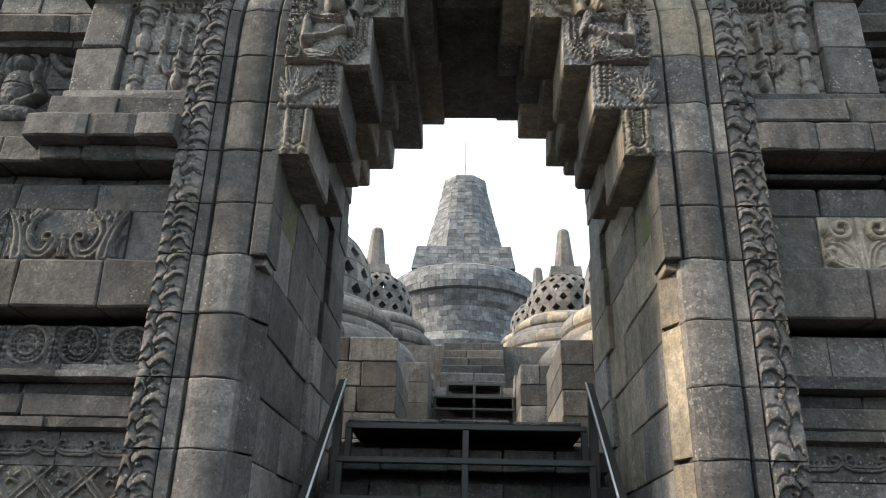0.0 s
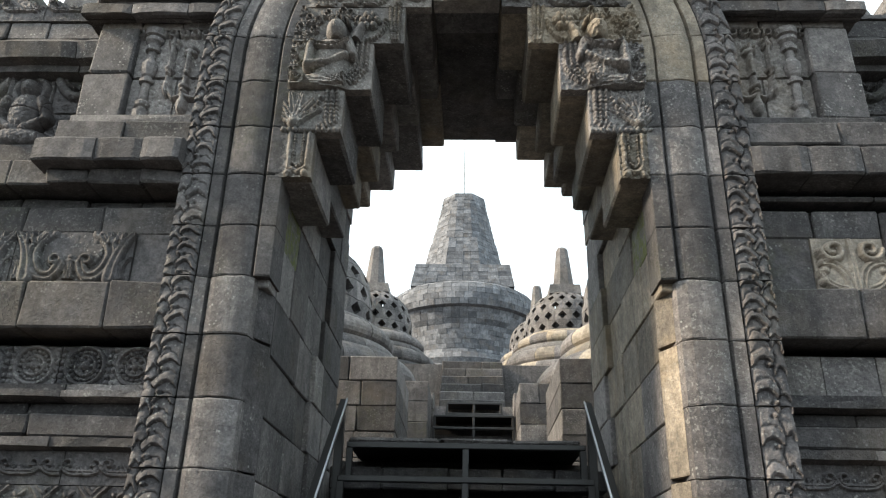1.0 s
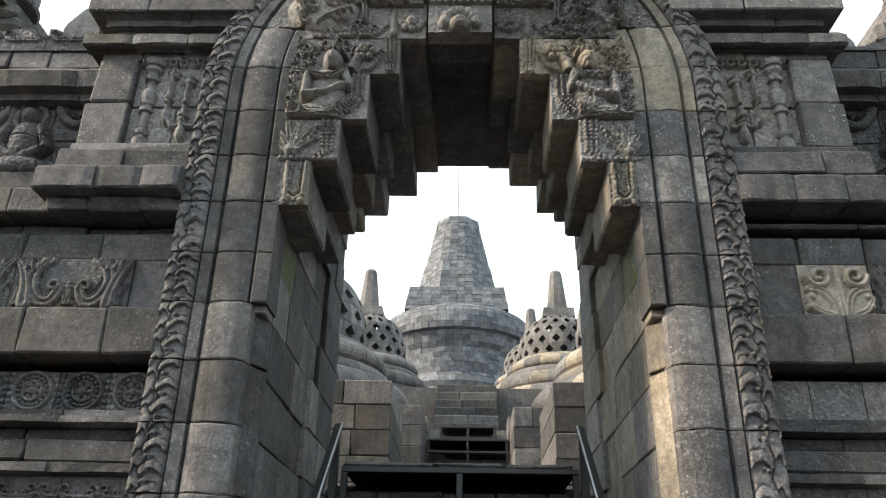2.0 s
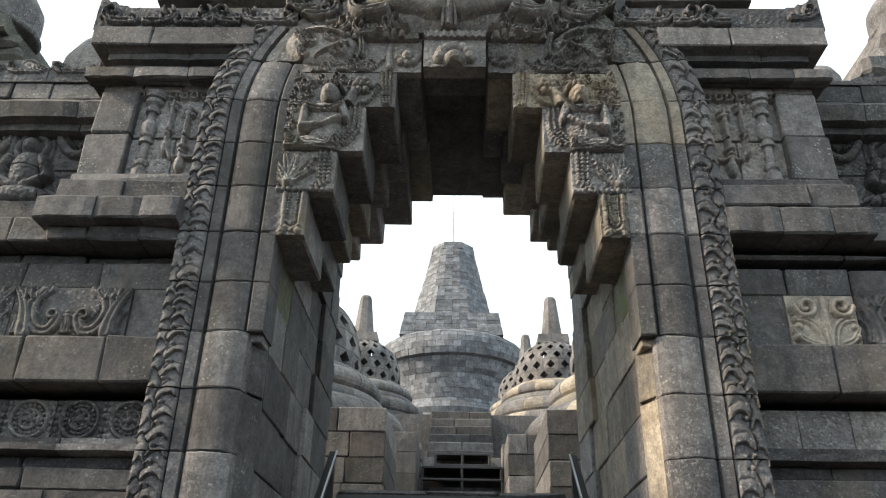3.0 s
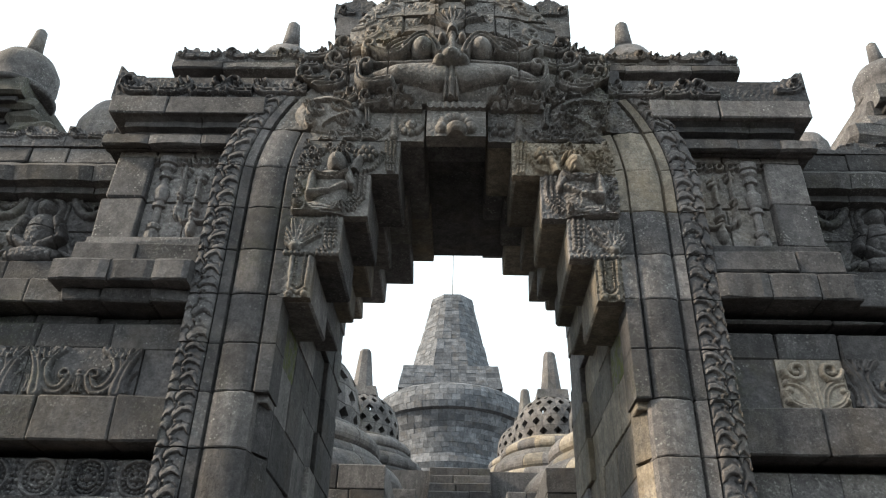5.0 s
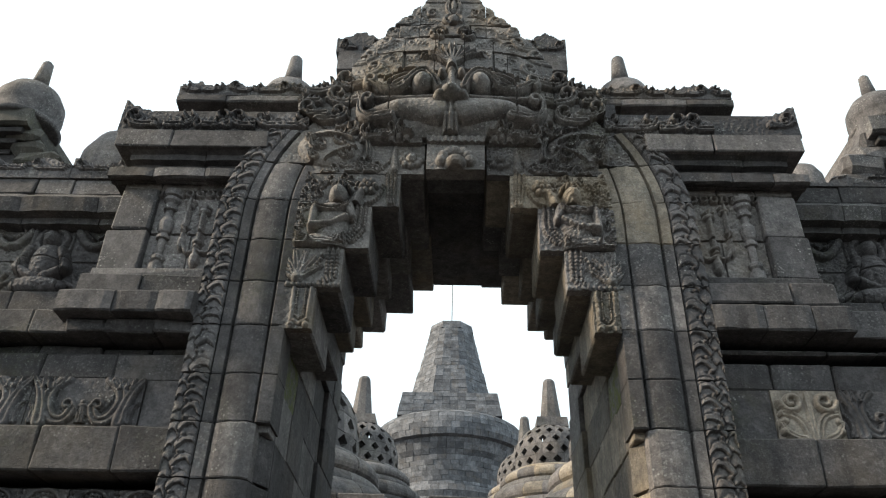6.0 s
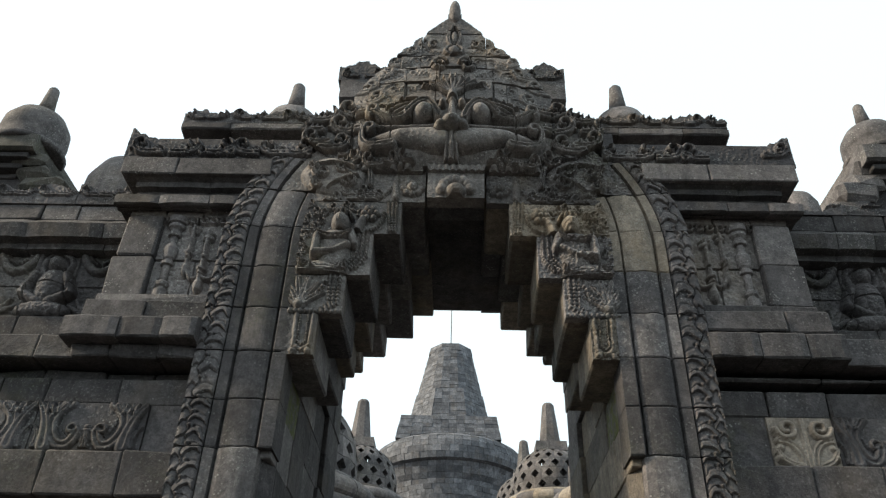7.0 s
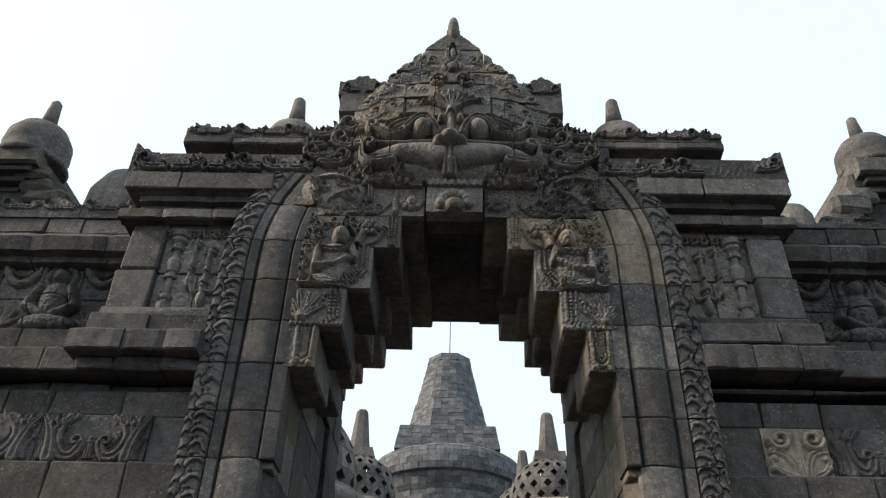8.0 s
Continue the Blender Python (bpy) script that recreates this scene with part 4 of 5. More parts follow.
def baluster_panel(side):
    p = thing("baluster_panel", "carved wall panel with a baluster column and hanging tassels", "carved panel", group="baluster panels")

    def h(U, V):
        mx = np.maximum
        out = 0.002 + 0 * U
        z0 = 2.30
        for x, top, low, s in ((1.42, 0.46, 0.20, 0.8), (1.335, 0.42, 0.10, 1.1), (1.225, 0.44, 0.15, 0.9)):
            out = mx(out, tube(U, V, [(x, z0 + top), (x, z0 + low)], 0.014 * s, 0.026))
            out = mx(out, dome(U, V, x, z0 + low + 0.08, 0.026 * s, 0.035, 0.018))
            out = mx(out, dome(U, V, x, z0 + low + 0.05, 0.022 * s, 0.032, 0.012))
            out = mx(out, dome(U, V, x, z0 + low - 0.02, 0.024 * s, 0.03, 0.05))
            out = mx(out, dome(U, V, x, z0 + top - 0.04, 0.032 * s, 0.03, 0.02))
            for i in (-1, 1):
                out = mx(out, dome(U, V, x + i * 0.02, z0 + top - 0.015, 0.014, 0.026))
        out = mx(out, tube(U, V, bezier((1.42, z0 + 0.22), (1.40, z0 + 0.08), (1.335, z0 + 0.14)), 0.012, 0.024))
        out = mx(out, tube(U, V, bezier((1.225, z0 + 0.2), (1.25, z0 + 0.08), (1.335, z0 + 0.14)), 0.012, 0.024))
        for i in range(9):
            out = mx(out, ring(U, V, 1.16 + 0.055 * i, z0 + 0.50, 0.018, 0.008, 0.02))
        out = out - 0.012 * (np.abs(V - z0 - 0.245) < 0.004)
        out = out - 0.012 * (np.abs(U - 1.38 - 0.03 * (V > z0 + 0.245)) < 0.004)
        return out
    relief = carve("panel_relief", 0.50, 2.302, 2.815, h, 0.105, 0.2, CARVED if side > 0 else STONE_PALE, p, cell=0.005, place=lambda u, v, d: (side * u, 0.105 - 1.7 * d, v), x0=1.10, rough=0.003, seed=side)
    turned = [(0.046, 0.0), (0.046, 0.045), (0.030, 0.048), (0.028, 0.065), (0.040, 0.075), (0.044, 0.090), (0.030, 0.102), (0.022, 0.108), (0.024, 0.20), (0.040, 0.205), (0.042, 0.222), (0.026, 0.228),
              (0.026, 0.24), (0.036, 0.25), (0.046, 0.285), (0.046, 0.31), (0.032, 0.335), (0.024, 0.345), (0.024, 0.385), (0.042, 0.39), (0.044, 0.41), (0.030, 0.416), (0.034, 0.43), (0.052, 0.445), (0.052, 0.462), (0.036, 0.466), (0.060, 0.475), (0.060, 0.51)]
    mesh_object("baluster", *lathe([(r * 0.86, q) for r, q in turned], 14, side * 1.525, 0.095, 2.303), STONE_PALE, relief, "carved stone baluster column")
    return p


for side in (-1, 1):
    medallions(side), leaf_frieze(side), scroll_frieze(side), baluster_panel(side)
lozenge_panel()


# ---------------------------------------------------------------- gateway: crest and upper tiers
def crest(parent, x0, x1, z0, z1, yf, seed, horn=0, depth=0.14, material=None):
    """A row of antefixes: leaf lobes with a ragged upper edge; horn lifts the outer end."""
    def top(U):
        t = (U - x0) / (x1 - x0)
        lobes = np.abs(np.sin(t * math.pi * max(1, round((x1 - x0) / 0.30)))) ** 3
        return z0 + (z1 - z0) * (0.55 + 0.25 * lobes + horn * 0.45 * np.clip((t - 0.72) / 0.28, 0, 1) ** 1.5) + 0.008 * np.sin(U * 90 + seed)

    def h(U, V):
        out = 0.006 + 0 * U
        n = max(1, round((x1 - x0) / 0.15))
        for i in range(n):
            c = x0 + (x1 - x0) * (i + 0.5) / n
            out = np.maximum(out, flame_leaf(U, V, c, z0 + 0.055, 0.115, 1 if i % 2 else -1, 0.038))
        return out
    return carve("crest_stone", x1 - x0, z0, z1, h, yf, yf + depth, material or CARVED_DARK, parent, cell=0.008, inside=lambda U, V: V < top(U), x0=x0, rough=0.004, seed=seed)


tiers = thing("gateway_roof", "stepped stone roof tiers of the gateway with leaf crests", "roof", "structure")
for side in (-1, 1):
    edges = (0.82, 1.12, 1.42, 1.90)
    for k, (a, b) in enumerate(zip(edges, edges[1:])):
        def top_of(U, a=a, b=b, k=k):
            t = (U - a) / (b - a)
            return 3.17 + (0.11 + 0.03 * np.sin(t * math.pi) + (0.13 * np.clip((t - 0.45) / 0.55, 0, 1) ** 2 if k == 2 else 0)) + 0.006 * np.sin(U * 95 + side)

        def leafy(U, V, a=a, b=b, k=k):
            out = 0.005 + 0 * U
            if k == 2 and side > 0:
                return np.maximum(out, flame_leaf(U, V, b - 0.09, 3.27, 0.14, 1, 0.03))
            for i in range(2):
                out = np.maximum(out, flame_leaf(U, V, a + (b - a) * (i + 0.5) / 2, 3.235, 0.165, 1 if (i + k) % 2 else -1, 0.045))
                out = np.maximum(out, tube(U, V, spiral(a + (b - a) * (i + 0.12) / 2, 3.215, 0.035, 0.01, 0.5, 1.1), 0.012, 0.038))
            return out
        carve("crest_stone", b - a - 0.004, 3.167, 3.46, leafy, 0.0, 0.4, CARVED_DARK, tiers, cell=0.007, place=lambda u, v, d: (side * u, -d, v), inside=lambda U, V: V < top_of(U), x0=a + 0.002, seed=k + side * 5, rough=0.004)
solid("core", -1.7, 1.7, 0.25, 1.7, 3.2, 3.48, STONE_DARK, tiers)
solid("core", -1.55, 1.55, 0.62, 1.65, 3.6, 3.9, STONE_DARK, tiers)
for a, b in cuts(-1.86, 1.8, 0.42):
    prism(tiers, [(0.82, 3.66), (0.78, 3.70), (0.72, 3.72), (0.71, 3.80), (0.57, 3.85), (0.485, 3.862), (0.475, 3.872), (0.475, 3.915), (0.50, 3.935), (1.2, 3.935), (1.2, 3.66)], a, b)
for k, (a, b) in enumerate(((-1.865, -1.38), (-1.38, -0.98), (-0.98, -0.6), (0.55, 0.95), (0.95, 1.36), (1.36, 1.80))):
    crest(tiers, a + 0.002, b - 0.002, 3.935, 4.09, 0.5, k, depth=0.5)
solid("core", -0.7, 0.68, 0.9, 1.6, 3.9, 4.5, STONE_DARK, tiers)
for a, b in cuts(-0.9, 0.80, 0.4):
    stone(tiers, a, b, 0.92, 1.5, 4.05, 4.3, STONE_DARK)
    prism(tiers, [(0.92, 4.38), (0.86, 4.40), (0.86, 4.46), (0.79, 4.5), (0.79, 4.68), (1.5, 4.68), (1.5, 4.38)], a, b)
for k, (a, b) in enumerate(((-0.92, -0.55), (-0.55, -0.3), (0.3, 0.5), (0.5, 0.8))):
    crest(tiers, a, b, 4.68, 4.95, 0.8, k + 9, depth=0.3)


def small_stupa(x, y, z, s, label, spire=True, tall=0.0, tip=0.93):
    """A bell stupa: s scales it across, tall scales its height where that differs."""
    t = thing("finial_stupa", label, "stupa", group="roof finials")
    h = tall or s

    def piece(name, profile, seg, smooth):
        mesh_object(name, *lathe([(r * s, q * h) for r, q in profile], seg, x, y, z), STONE, t, smooth=smooth)
    piece("bell", [(0.62, 0), (0.66, 0.1), (0.58, 0.2), (0.52, 0.22), (0.60, 0.5), (0.58, 0.85), (0.45, 1.15), (0.25, 1.32)], 32, True)
    if spire:
        w = 0.85 if tall else 1.0
        piece("collar", [(0.28 * w, 1.28), (0.28 * w, 1.38)], 4, False)
        piece("spire", [(0.19 * w, 1.36), (0.15 * w, 1.36 + 0.5 * tip), (0.12 * w, 1.36 + 0.92 * tip), (0.07 * w, 1.36 + tip)], 12, True)
    return t


small_stupa(-1.265, 1.0, 4.00, 0.39, "small bell-shaped stone finial on the gateway roof", tip=0.77)
small_stupa(1.225, 1.0, 4.02, 0.39, "small bell-shaped stone finial on the gateway roof", tip=0.77)


# ---------------------------------------------------------------- gallery walls beside the gateway
def gallery_wall(side):
    w = thing("gallery_wall_left" if side < 0 else "gallery_wall_right", "gallery wall of dark blocks with a relief panel and cornice", "wall", "structure")
    x0, x1 = 1.8, 6.5
    solid("core", side * x0 if side > 0 else -x1, x1 if side > 0 else -x0, 0.56, 1.5, FLOOR, 3.2, STONE_DARK, w)
    mould(w, side, x0, x1, [(0.42, 2.0), (0.33, 2.02), (0.33, 2.12), (0.40, 2.20), (0.44, 2.26), (0.9, 2.26), (0.9, 2.0)], 0.3)
    mould(w, side, x0, x1, [(0.52, 1.86), (0.42, 1.9), (0.42, 1.98), (0.5, 2.0), (0.9, 2.0), (0.9, 1.86)], 0.3, STONE_DARK)
    band(w, side, x0, x1, 0.46, 2.26, 2.40, 0.3, back=0.9)
    mould(w, side, x0, x1, [(0.50, 2.83), (0.44, 2.84), (0.44, 2.88), (0.38, 2.89), (0.36, 2.98), (0.42, 3.04), (0.9, 3.04), (0.9, 2.83)], 0.34)
    band(w, side, x0, x1, 0.42, 3.04, 3.16, 0.4, back=0.9)
    band(w, side, 2.5, x1, 0.45, FLOOR, 0.9, 0.5, back=0.9)
    band(w, side, 2.5, x1, 0.45, 0.9, 1.86, 0.5, back=0.9)
    for k, (a, b) in enumerate(cuts(x0, x1, 0.5, 0.1)):
        def h(U, V):
            out = 0.006 + 0 * U
            for i in range(4):
                out = np.maximum(out, flame_leaf(U, V, a + (b - a) * (i + 0.5) / 4, 3.25, 0.11, 1 if i % 2 else -1, 0.026))
            return out
        carve("crest_stone", b - a - 0.004, 3.16, 3.36, h, 0.42, 0.8, CARVED_DARK, w, cell=0.009, place=lambda u, v, d: (side * u, 0.42 - d, v),
              inside=lambda U, V: V < (3.26 if side < 0 else 3.19) + 0.06 * np.abs(np.sin((U - a) / (b - a) * math.pi * 1.5)) ** 2, x0=a + 0.002, seed=k, rough=0.005)
    return w


def relief_panel(side):
    p = thing("relief_panel", "deeply carved panel of worn seated forms and garlands", "carved panel", group="gallery relief panels")

    def h(U, V):
        mx = np.maximum
        out = 0.004 + 0 * U
        z = 2.40
        for c in (2.36, 2.85):
            out = mx(out, dome(U, V, c, z + 0.20, 0.085, 0.10, 0.14))
            out = mx(out, dome(U, V, c, z + 0.36, 0.048, 0.10, 0.06))
            out = mx(out, ring(U, V, c, z + 0.36, 0.085, 0.02, 0.035))
            out = mx(out, dome(U, V, c, z + 0.05, 0.17, 0.10, 0.06))
            out = mx(out, tube(U, V, [(c - 0.09, z + 0.28), (c - 0.14, z + 0.16), (c - 0.03, z + 0.10)], 0.03, 0.09))
            out = mx(out, tube(U, V, [(c + 0.09, z + 0.28), (c + 0.14, z + 0.16), (c + 0.03, z + 0.10)], 0.03, 0.09))
        for c in (2.10, 2.60):
            out = mx(out, tube(U, V, bezier((c - 0.11, z + 0.42), (c, z + 0.22), (c + 0.11, z + 0.42)), 0.028, 0.05))
            out = mx(out, bead_string(U, V, bezier((c - 0.09, z + 0.44), (c, z + 0.30), (c + 0.09, z + 0.44), 5), 0.014, 0.05))
            out = mx(out, tube(U, V, [(c - 0.13, z + 0.45), (c - 0.13, z + 0.2)], 0.018, 0.045))
            out = mx(out, dome(U, V, c - 0.13, z + 0.17, 0.03, 0.05))
            for i in range(5):
                a = radians(30 + 30 * i)
                out = mx(out, tube(U, V, [(c + 0.02, z + 0.03), (c + 0.02 + 0.11 * math.cos(a), z + 0.03 + 0.11 * math.sin(a))], 0.022, 0.045, 0.6))
        for x in (2.24, 2.48, 2.73):
            out = out - 0.012 * (np.abs(U - x) < 0.005)
        return 0.85 * out - 0.012 * (np.abs(V - 2.62) < 0.005)
    for k, (a, b) in enumerate(((1.82, 2.24), (2.24, 2.48), (2.48, 2.73), (2.73, 3.12))):
        carve("relief_stone", b - a - 0.004, 2.402, 2.84, h, 0.52, 0.6, (CARVED_DARK, CARVED_DARK, CARVED, STONE)[k], p, cell=0.006, place=lambda u, v, d: (side * u, 0.52 - d, v), x0=a + 0.002, rough=0.006, seed=side * 3 + k)
    return p


for side in (-1, 1):
    gallery_wall(side), relief_panel(side)


def niche_top(side):
    """The roof of a wall niche that carries a bell stupa."""
    t = thing("niche_roof", "mossy stepped niche roof on the gallery wall", "roof", group="niche roofs")
    mat = STONE_DAMP if side < 0 else STONE
    xa, xb = (3.54 if side < 0 else 3.32), 5.2
    shift = 0.14 if side < 0 else -0.08
    solid("core", side * (xa + 0.05) if side > 0 else -xb, xb if side > 0 else -(xa + 0.05), 1.68, 2.6, 3.0, 4.7, STONE_DARK, t)
    for a, b in cuts(xa, xb, 0.45):
        prism(t, [(1.50, 4.56), (1.47, 4.58), (1.47, 4.72), (1.55, 4.76), (2.6, 4.76), (2.6, 4.56)], side * a, side * b, mat)
    for k in range(4):
        for a, b in cuts(xa + 0.05 + 0.06 * k, xb, 0.45):
            stone(t, side * a, side * b, 1.52 + 0.07 * k, 2.5, 4.50 - 0.06 * k, 4.555 - 0.06 * k, STONE_DARK, bev=0.004)
    rnd = random.Random(4 + side)
    for k in range(6):
        x, z = 3.36 + shift - 0.088 * k, 4.62 - 0.115 * k
        stone(t, side * (x - 0.02 + rnd.uniform(-0.03, 0.03)), side * (x + 0.30), 1.55 + rnd.uniform(-0.03, 0.05), 2.3, z - 0.16, z + rnd.uniform(-0.02, 0.03), mat, bev=0.03, jit=0.02)
    return t


for side in (-1, 1):
    niche_top(side)
small_stupa(-3.76, 1.74, 4.70, 0.48, "bell-shaped stupa on a mossy niche roof", True, 0.36)
small_stupa(3.58, 1.74, 4.74, 0.42, "bell-shaped stupa on a dark niche roof", True, 0.30)
small_stupa(-2.90, 2.0, 3.99, 0.62, "rounded worn stupa rising behind the gallery wall", False)
small_stupa(2.70, 1.6, 3.89, 0.28, "rounded worn stupa rising behind the gallery wall", False)


# ---------------------------------------------------------------- stairs
def flight(name, label, x0, x1, y_top, z_top, count, rise, run, stone_name):
    """A steel stair over the old stone steps: treads, uprights at the ends and the middle."""
    st = thing(name, label, "stair")
    old = thing(stone_name, "old dark stone steps beneath the steel stair, riser shade put into their colour", "steps", "structure")
    xm = (x0 + x1) / 2
    for k in range(count):
        y, z = y_top - run * k, z_top - rise * k
        mesh = block_data(x0, x1, y, y + 0.035, z - 0.028, z, 0.003, 0.0)
        fix_normals(mesh_object("tread_bar", *mesh, STEEL, st))
        mesh = block_data(x0, x1, y + 0.035, y + (0.15 if k else 0.8), z - 0.012, z - 0.002, 0.002, 0.0)
        fix_normals(mesh_object("tread_plate", *mesh, STEEL, st))
        if k:
            for c in (x0 + 0.015, xm, x1 - 0.015):
                mesh = block_data(c - 0.016, c + 0.016, y + run + 0.002, y + run + 0.03, z, z + rise - 0.028, 0.002, 0.0)
                fix_normals(mesh_object("upright", *mesh, STEEL, st))
        # Dark stone here also carries the shade inside the open risers.
        for a, b in cuts(x0 - 0.1, x1 + 0.12, 0.3) if y_top < 2 else ():
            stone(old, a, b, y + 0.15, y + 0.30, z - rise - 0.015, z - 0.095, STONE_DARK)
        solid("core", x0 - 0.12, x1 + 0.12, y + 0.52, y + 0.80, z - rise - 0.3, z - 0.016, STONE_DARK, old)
    return st


flight("steel_stair", "dark painted steel stair with open risers climbing through the gateway", -0.575, 0.60, 0.95, 0.995, 12, 0.19, 0.22, "stone_steps")
flight("steel_stair", "narrow steel stair between the terrace walls", -0.45, 0.60, 7.24, 2.47, 8, 0.20, 0.22, "stone_steps")
flight("steel_stair", "short steel steps at the head of the narrow stair", -0.30, 0.46, 7.60, 2.72, 2, 0.19, 0.2, "stone_steps")
landing = thing("landing", "worn dark stone landing at the head of the stair", "landing", "structure")
for a, b in cuts(-0.58, 0.58, 0.4):
    stone(landing, a, b, 1.0, 1.74, 0.998, 1.03, STONE, bev=0.01)
upper_steps = thing("upper_steps", "pale worn stone steps to the second terrace", "steps", "structure")
for k in range(8):
    for a, b in cuts(-0.5, 0.62, 0.6):
        stone(upper_steps, a, b, 9.64 + 0.22 * k, 11.5, 2.75 + 0.194 * k, 2.75 + 0.194 * (k + 1), random.choice((STONE, STONE_DARK)), bev=0.012)


def handrail(x, side):
    r = thing("handrail", "sloping steel handrail with a painted glint along its top edge, on dark posts", "handrail", group="stair handrails")
    slope = 0.19 / 0.22
    ya, za, yb = 0.95, 1.185, -1.7
    w, t = 0.017, 0.022
    pts = []
    for y in (ya, yb):
        z = za + (y - ya) * slope
        pts += [(x - w, y, z - t), (x + w, y, z - t), (x + w, y, z + t), (x - w, y, z + t)]
    f = [[0, 1, 2, 3], [7, 6, 5, 4], [0, 4, 5, 1], [1, 5, 6, 2], [2, 6, 7, 3], [3, 7, 4, 0]]
    rail = fix_normals(mesh_object("rail", pts, f, STEEL, r))
    # Pale strip along the inner top edge, a painted reflection of the sky.
    top = []
    e = x - side * w
    for y in (ya, yb):
        z = za + (y - ya) * slope + t
        top += [(e - 0.004, y, z - 0.004), (e + 0.004, y, z - 0.004), (e + 0.004, y, z + 0.004), (e - 0.004, y, z + 0.004)]
    fix_normals(mesh_object("rail_glint_strip", top, f, RAIL_GLINT, rail, "thin pale strip painted as the sky glint on the rail"))
    for y in (0.90, 0.1, -0.8):
        z = za + (y - ya) * slope - 0.02
        mesh = block_data(x - 0.02, x + 0.02, y - 0.02, y + 0.02, z - 0.62, z, 0.002, 0)
        fix_normals(mesh_object("post", *mesh, STEEL, r))
    return r


# Pale, barely metallic: the rail's sky glint as a base colour.
RAIL_GLINT = bpy.data.materials.new("sky_glint_steel")
RAIL_GLINT.use_nodes = True
RAIL_GLINT.node_tree.nodes["Principled BSDF"].inputs["Base Color"].default_value = (0.55, 0.57, 0.60, 1)
RAIL_GLINT.node_tree.nodes["Principled BSDF"].inputs["Metallic"].default_value = 0.25
RAIL_GLINT.node_tree.nodes["Principled BSDF"].inputs["Roughness"].default_value = 0.28
handrail(-0.605, -1), handrail(0.62, 1)


# ---------------------------------------------------------------- terrace walls behind the gateway
def side_wall(name, x0, x1, y0, y1, z0, z1, label):
    w = thing(name, label, "wall", "structure")
    rows = max(1, round((z1 - z0) / 0.24))
    for i in range(rows):
        a, b = z0 + (z1 - z0) * i / rows, z0 + (z1 - z0) * (i + 1) / rows
        for c, d in cuts(x0, x1, 0.36):
            stone(w, c, d, y0, y1, a, b, STONE_DARK if name == "stair_wall_3" else random.choice((STONE, STONE_DARK, STONE)), bev=0.006)
    return w


side_wall("stair_wall_1", -3.2, -0.65, 4.2, 5.6, 0.95, 2.37, "squared block wall flanking the upper stair")
side_wall("stair_wall_2", 0.86, 3.2, 4.2, 5.6, 0.95, 2.37, "squared block wall flanking the upper stair")
side_wall("stair_wall_3", -1.7, -0.48, 6.4, 7.5, 0.95, 2.70, "low block wall beside the narrow stair")
side_wall("stair_wall_4", 0.62, 1.6, 6.4, 7.5, 0.95, 2.69, "low block wall beside the narrow stair")
side_wall("terrace_wall_1", -5.0, -0.45, 7.3, 7.6, 0.95, 2.78, "retaining wall of the stupa terrace")
side_wall("terrace_wall_2", 0.60, 5.0, 7.3, 7.6, 0.95, 2.78, "retaining wall of the stupa terrace")
terrace_3 = tagged(solid("terrace_3", -30, 30, 11.4, 80, 2.7, 4.3, STONE), "second stone terrace with latticed stupas", "terrace", kind="structure")
terrace_4 = tagged(solid("terrace_4", -30, 30, 18.0, 80, 4.2, 5.9, STONE), "third stone terrace", "terrace", kind="structure")


# ---------------------------------------------------------------- latticed stupas and the great stupa
def island_material(src, name):
    m = src.copy()
    m.name = name
    n, l = m.node_tree.nodes, m.node_tree.links
    geo = next(x for x in n if x.type == 'NEW_GEOMETRY')
    info = next(x for x in n if x.type == 'OBJECT_INFO')
    for link in list(info.outputs["Random"].links):
        to = link.to_socket
        l.remove(link)
        l.new(geo.outputs["Random Per Island"], to)
    return m


COURSES = island_material(FAR_HAZE_STONE, "weathered_courses")
NEAR_COURSES = island_material(STONE, "stupa_courses")


def course_rings(profile, cx, cy, cz, step, thick=0.5, jit=0.01, sides=0, turn=0.0):
    """Rings of separate blocks: profile rows (radius, z) from below; each gap between two rows is one course."""
    verts, faces = [], []
    for j, ((r0, z0), (r1, z1)) in enumerate(zip(profile, profile[1:])):
        n = sides * max(2, round(2 * max(r0, r1) * math.tan(math.pi / sides) / step)) if sides else max(8, round(2 * math.pi * max(r0, r1) / step))
        ph = (j % 2) * 0.5 if not sides else 0
        for i in range(n):
            t0, t1 = 2 * math.pi * (i + ph) / n + 0.0015, 2 * math.pi * (i + 1 + ph) / n - 0.0015
            d = random.uniform(-jit, jit)
            b = len(verts)

            def flat(t):
                if not sides:
                    return 1.0
                w = math.pi / sides
                u = (t - turn) % (2 * w) - w
                return 1 / math.cos(u)
            for t in (t0, t1):
                k = flat(t)
                for r, z in ((r0 * k + d, z0 + 0.004), (r1 * k + d, z1 - 0.004), (max(r1 * k - thick, 0.01), z1 - 0.004), (max(r0 * k - thick, 0.01), z0 + 0.004)):
                    verts.append((cx + r * math.cos(t), cy + r * math.sin(t), cz + z))
            faces += [[b, b + 4, b + 5, b + 1], [b + 1, b + 5, b + 6, b + 2], [b + 3, b + 2, b + 6, b + 7], [b, b + 3, b + 7, b + 4], [b, b + 1, b + 2, b + 3], [b + 4, b + 7, b + 6, b + 5]]
    return verts, faces


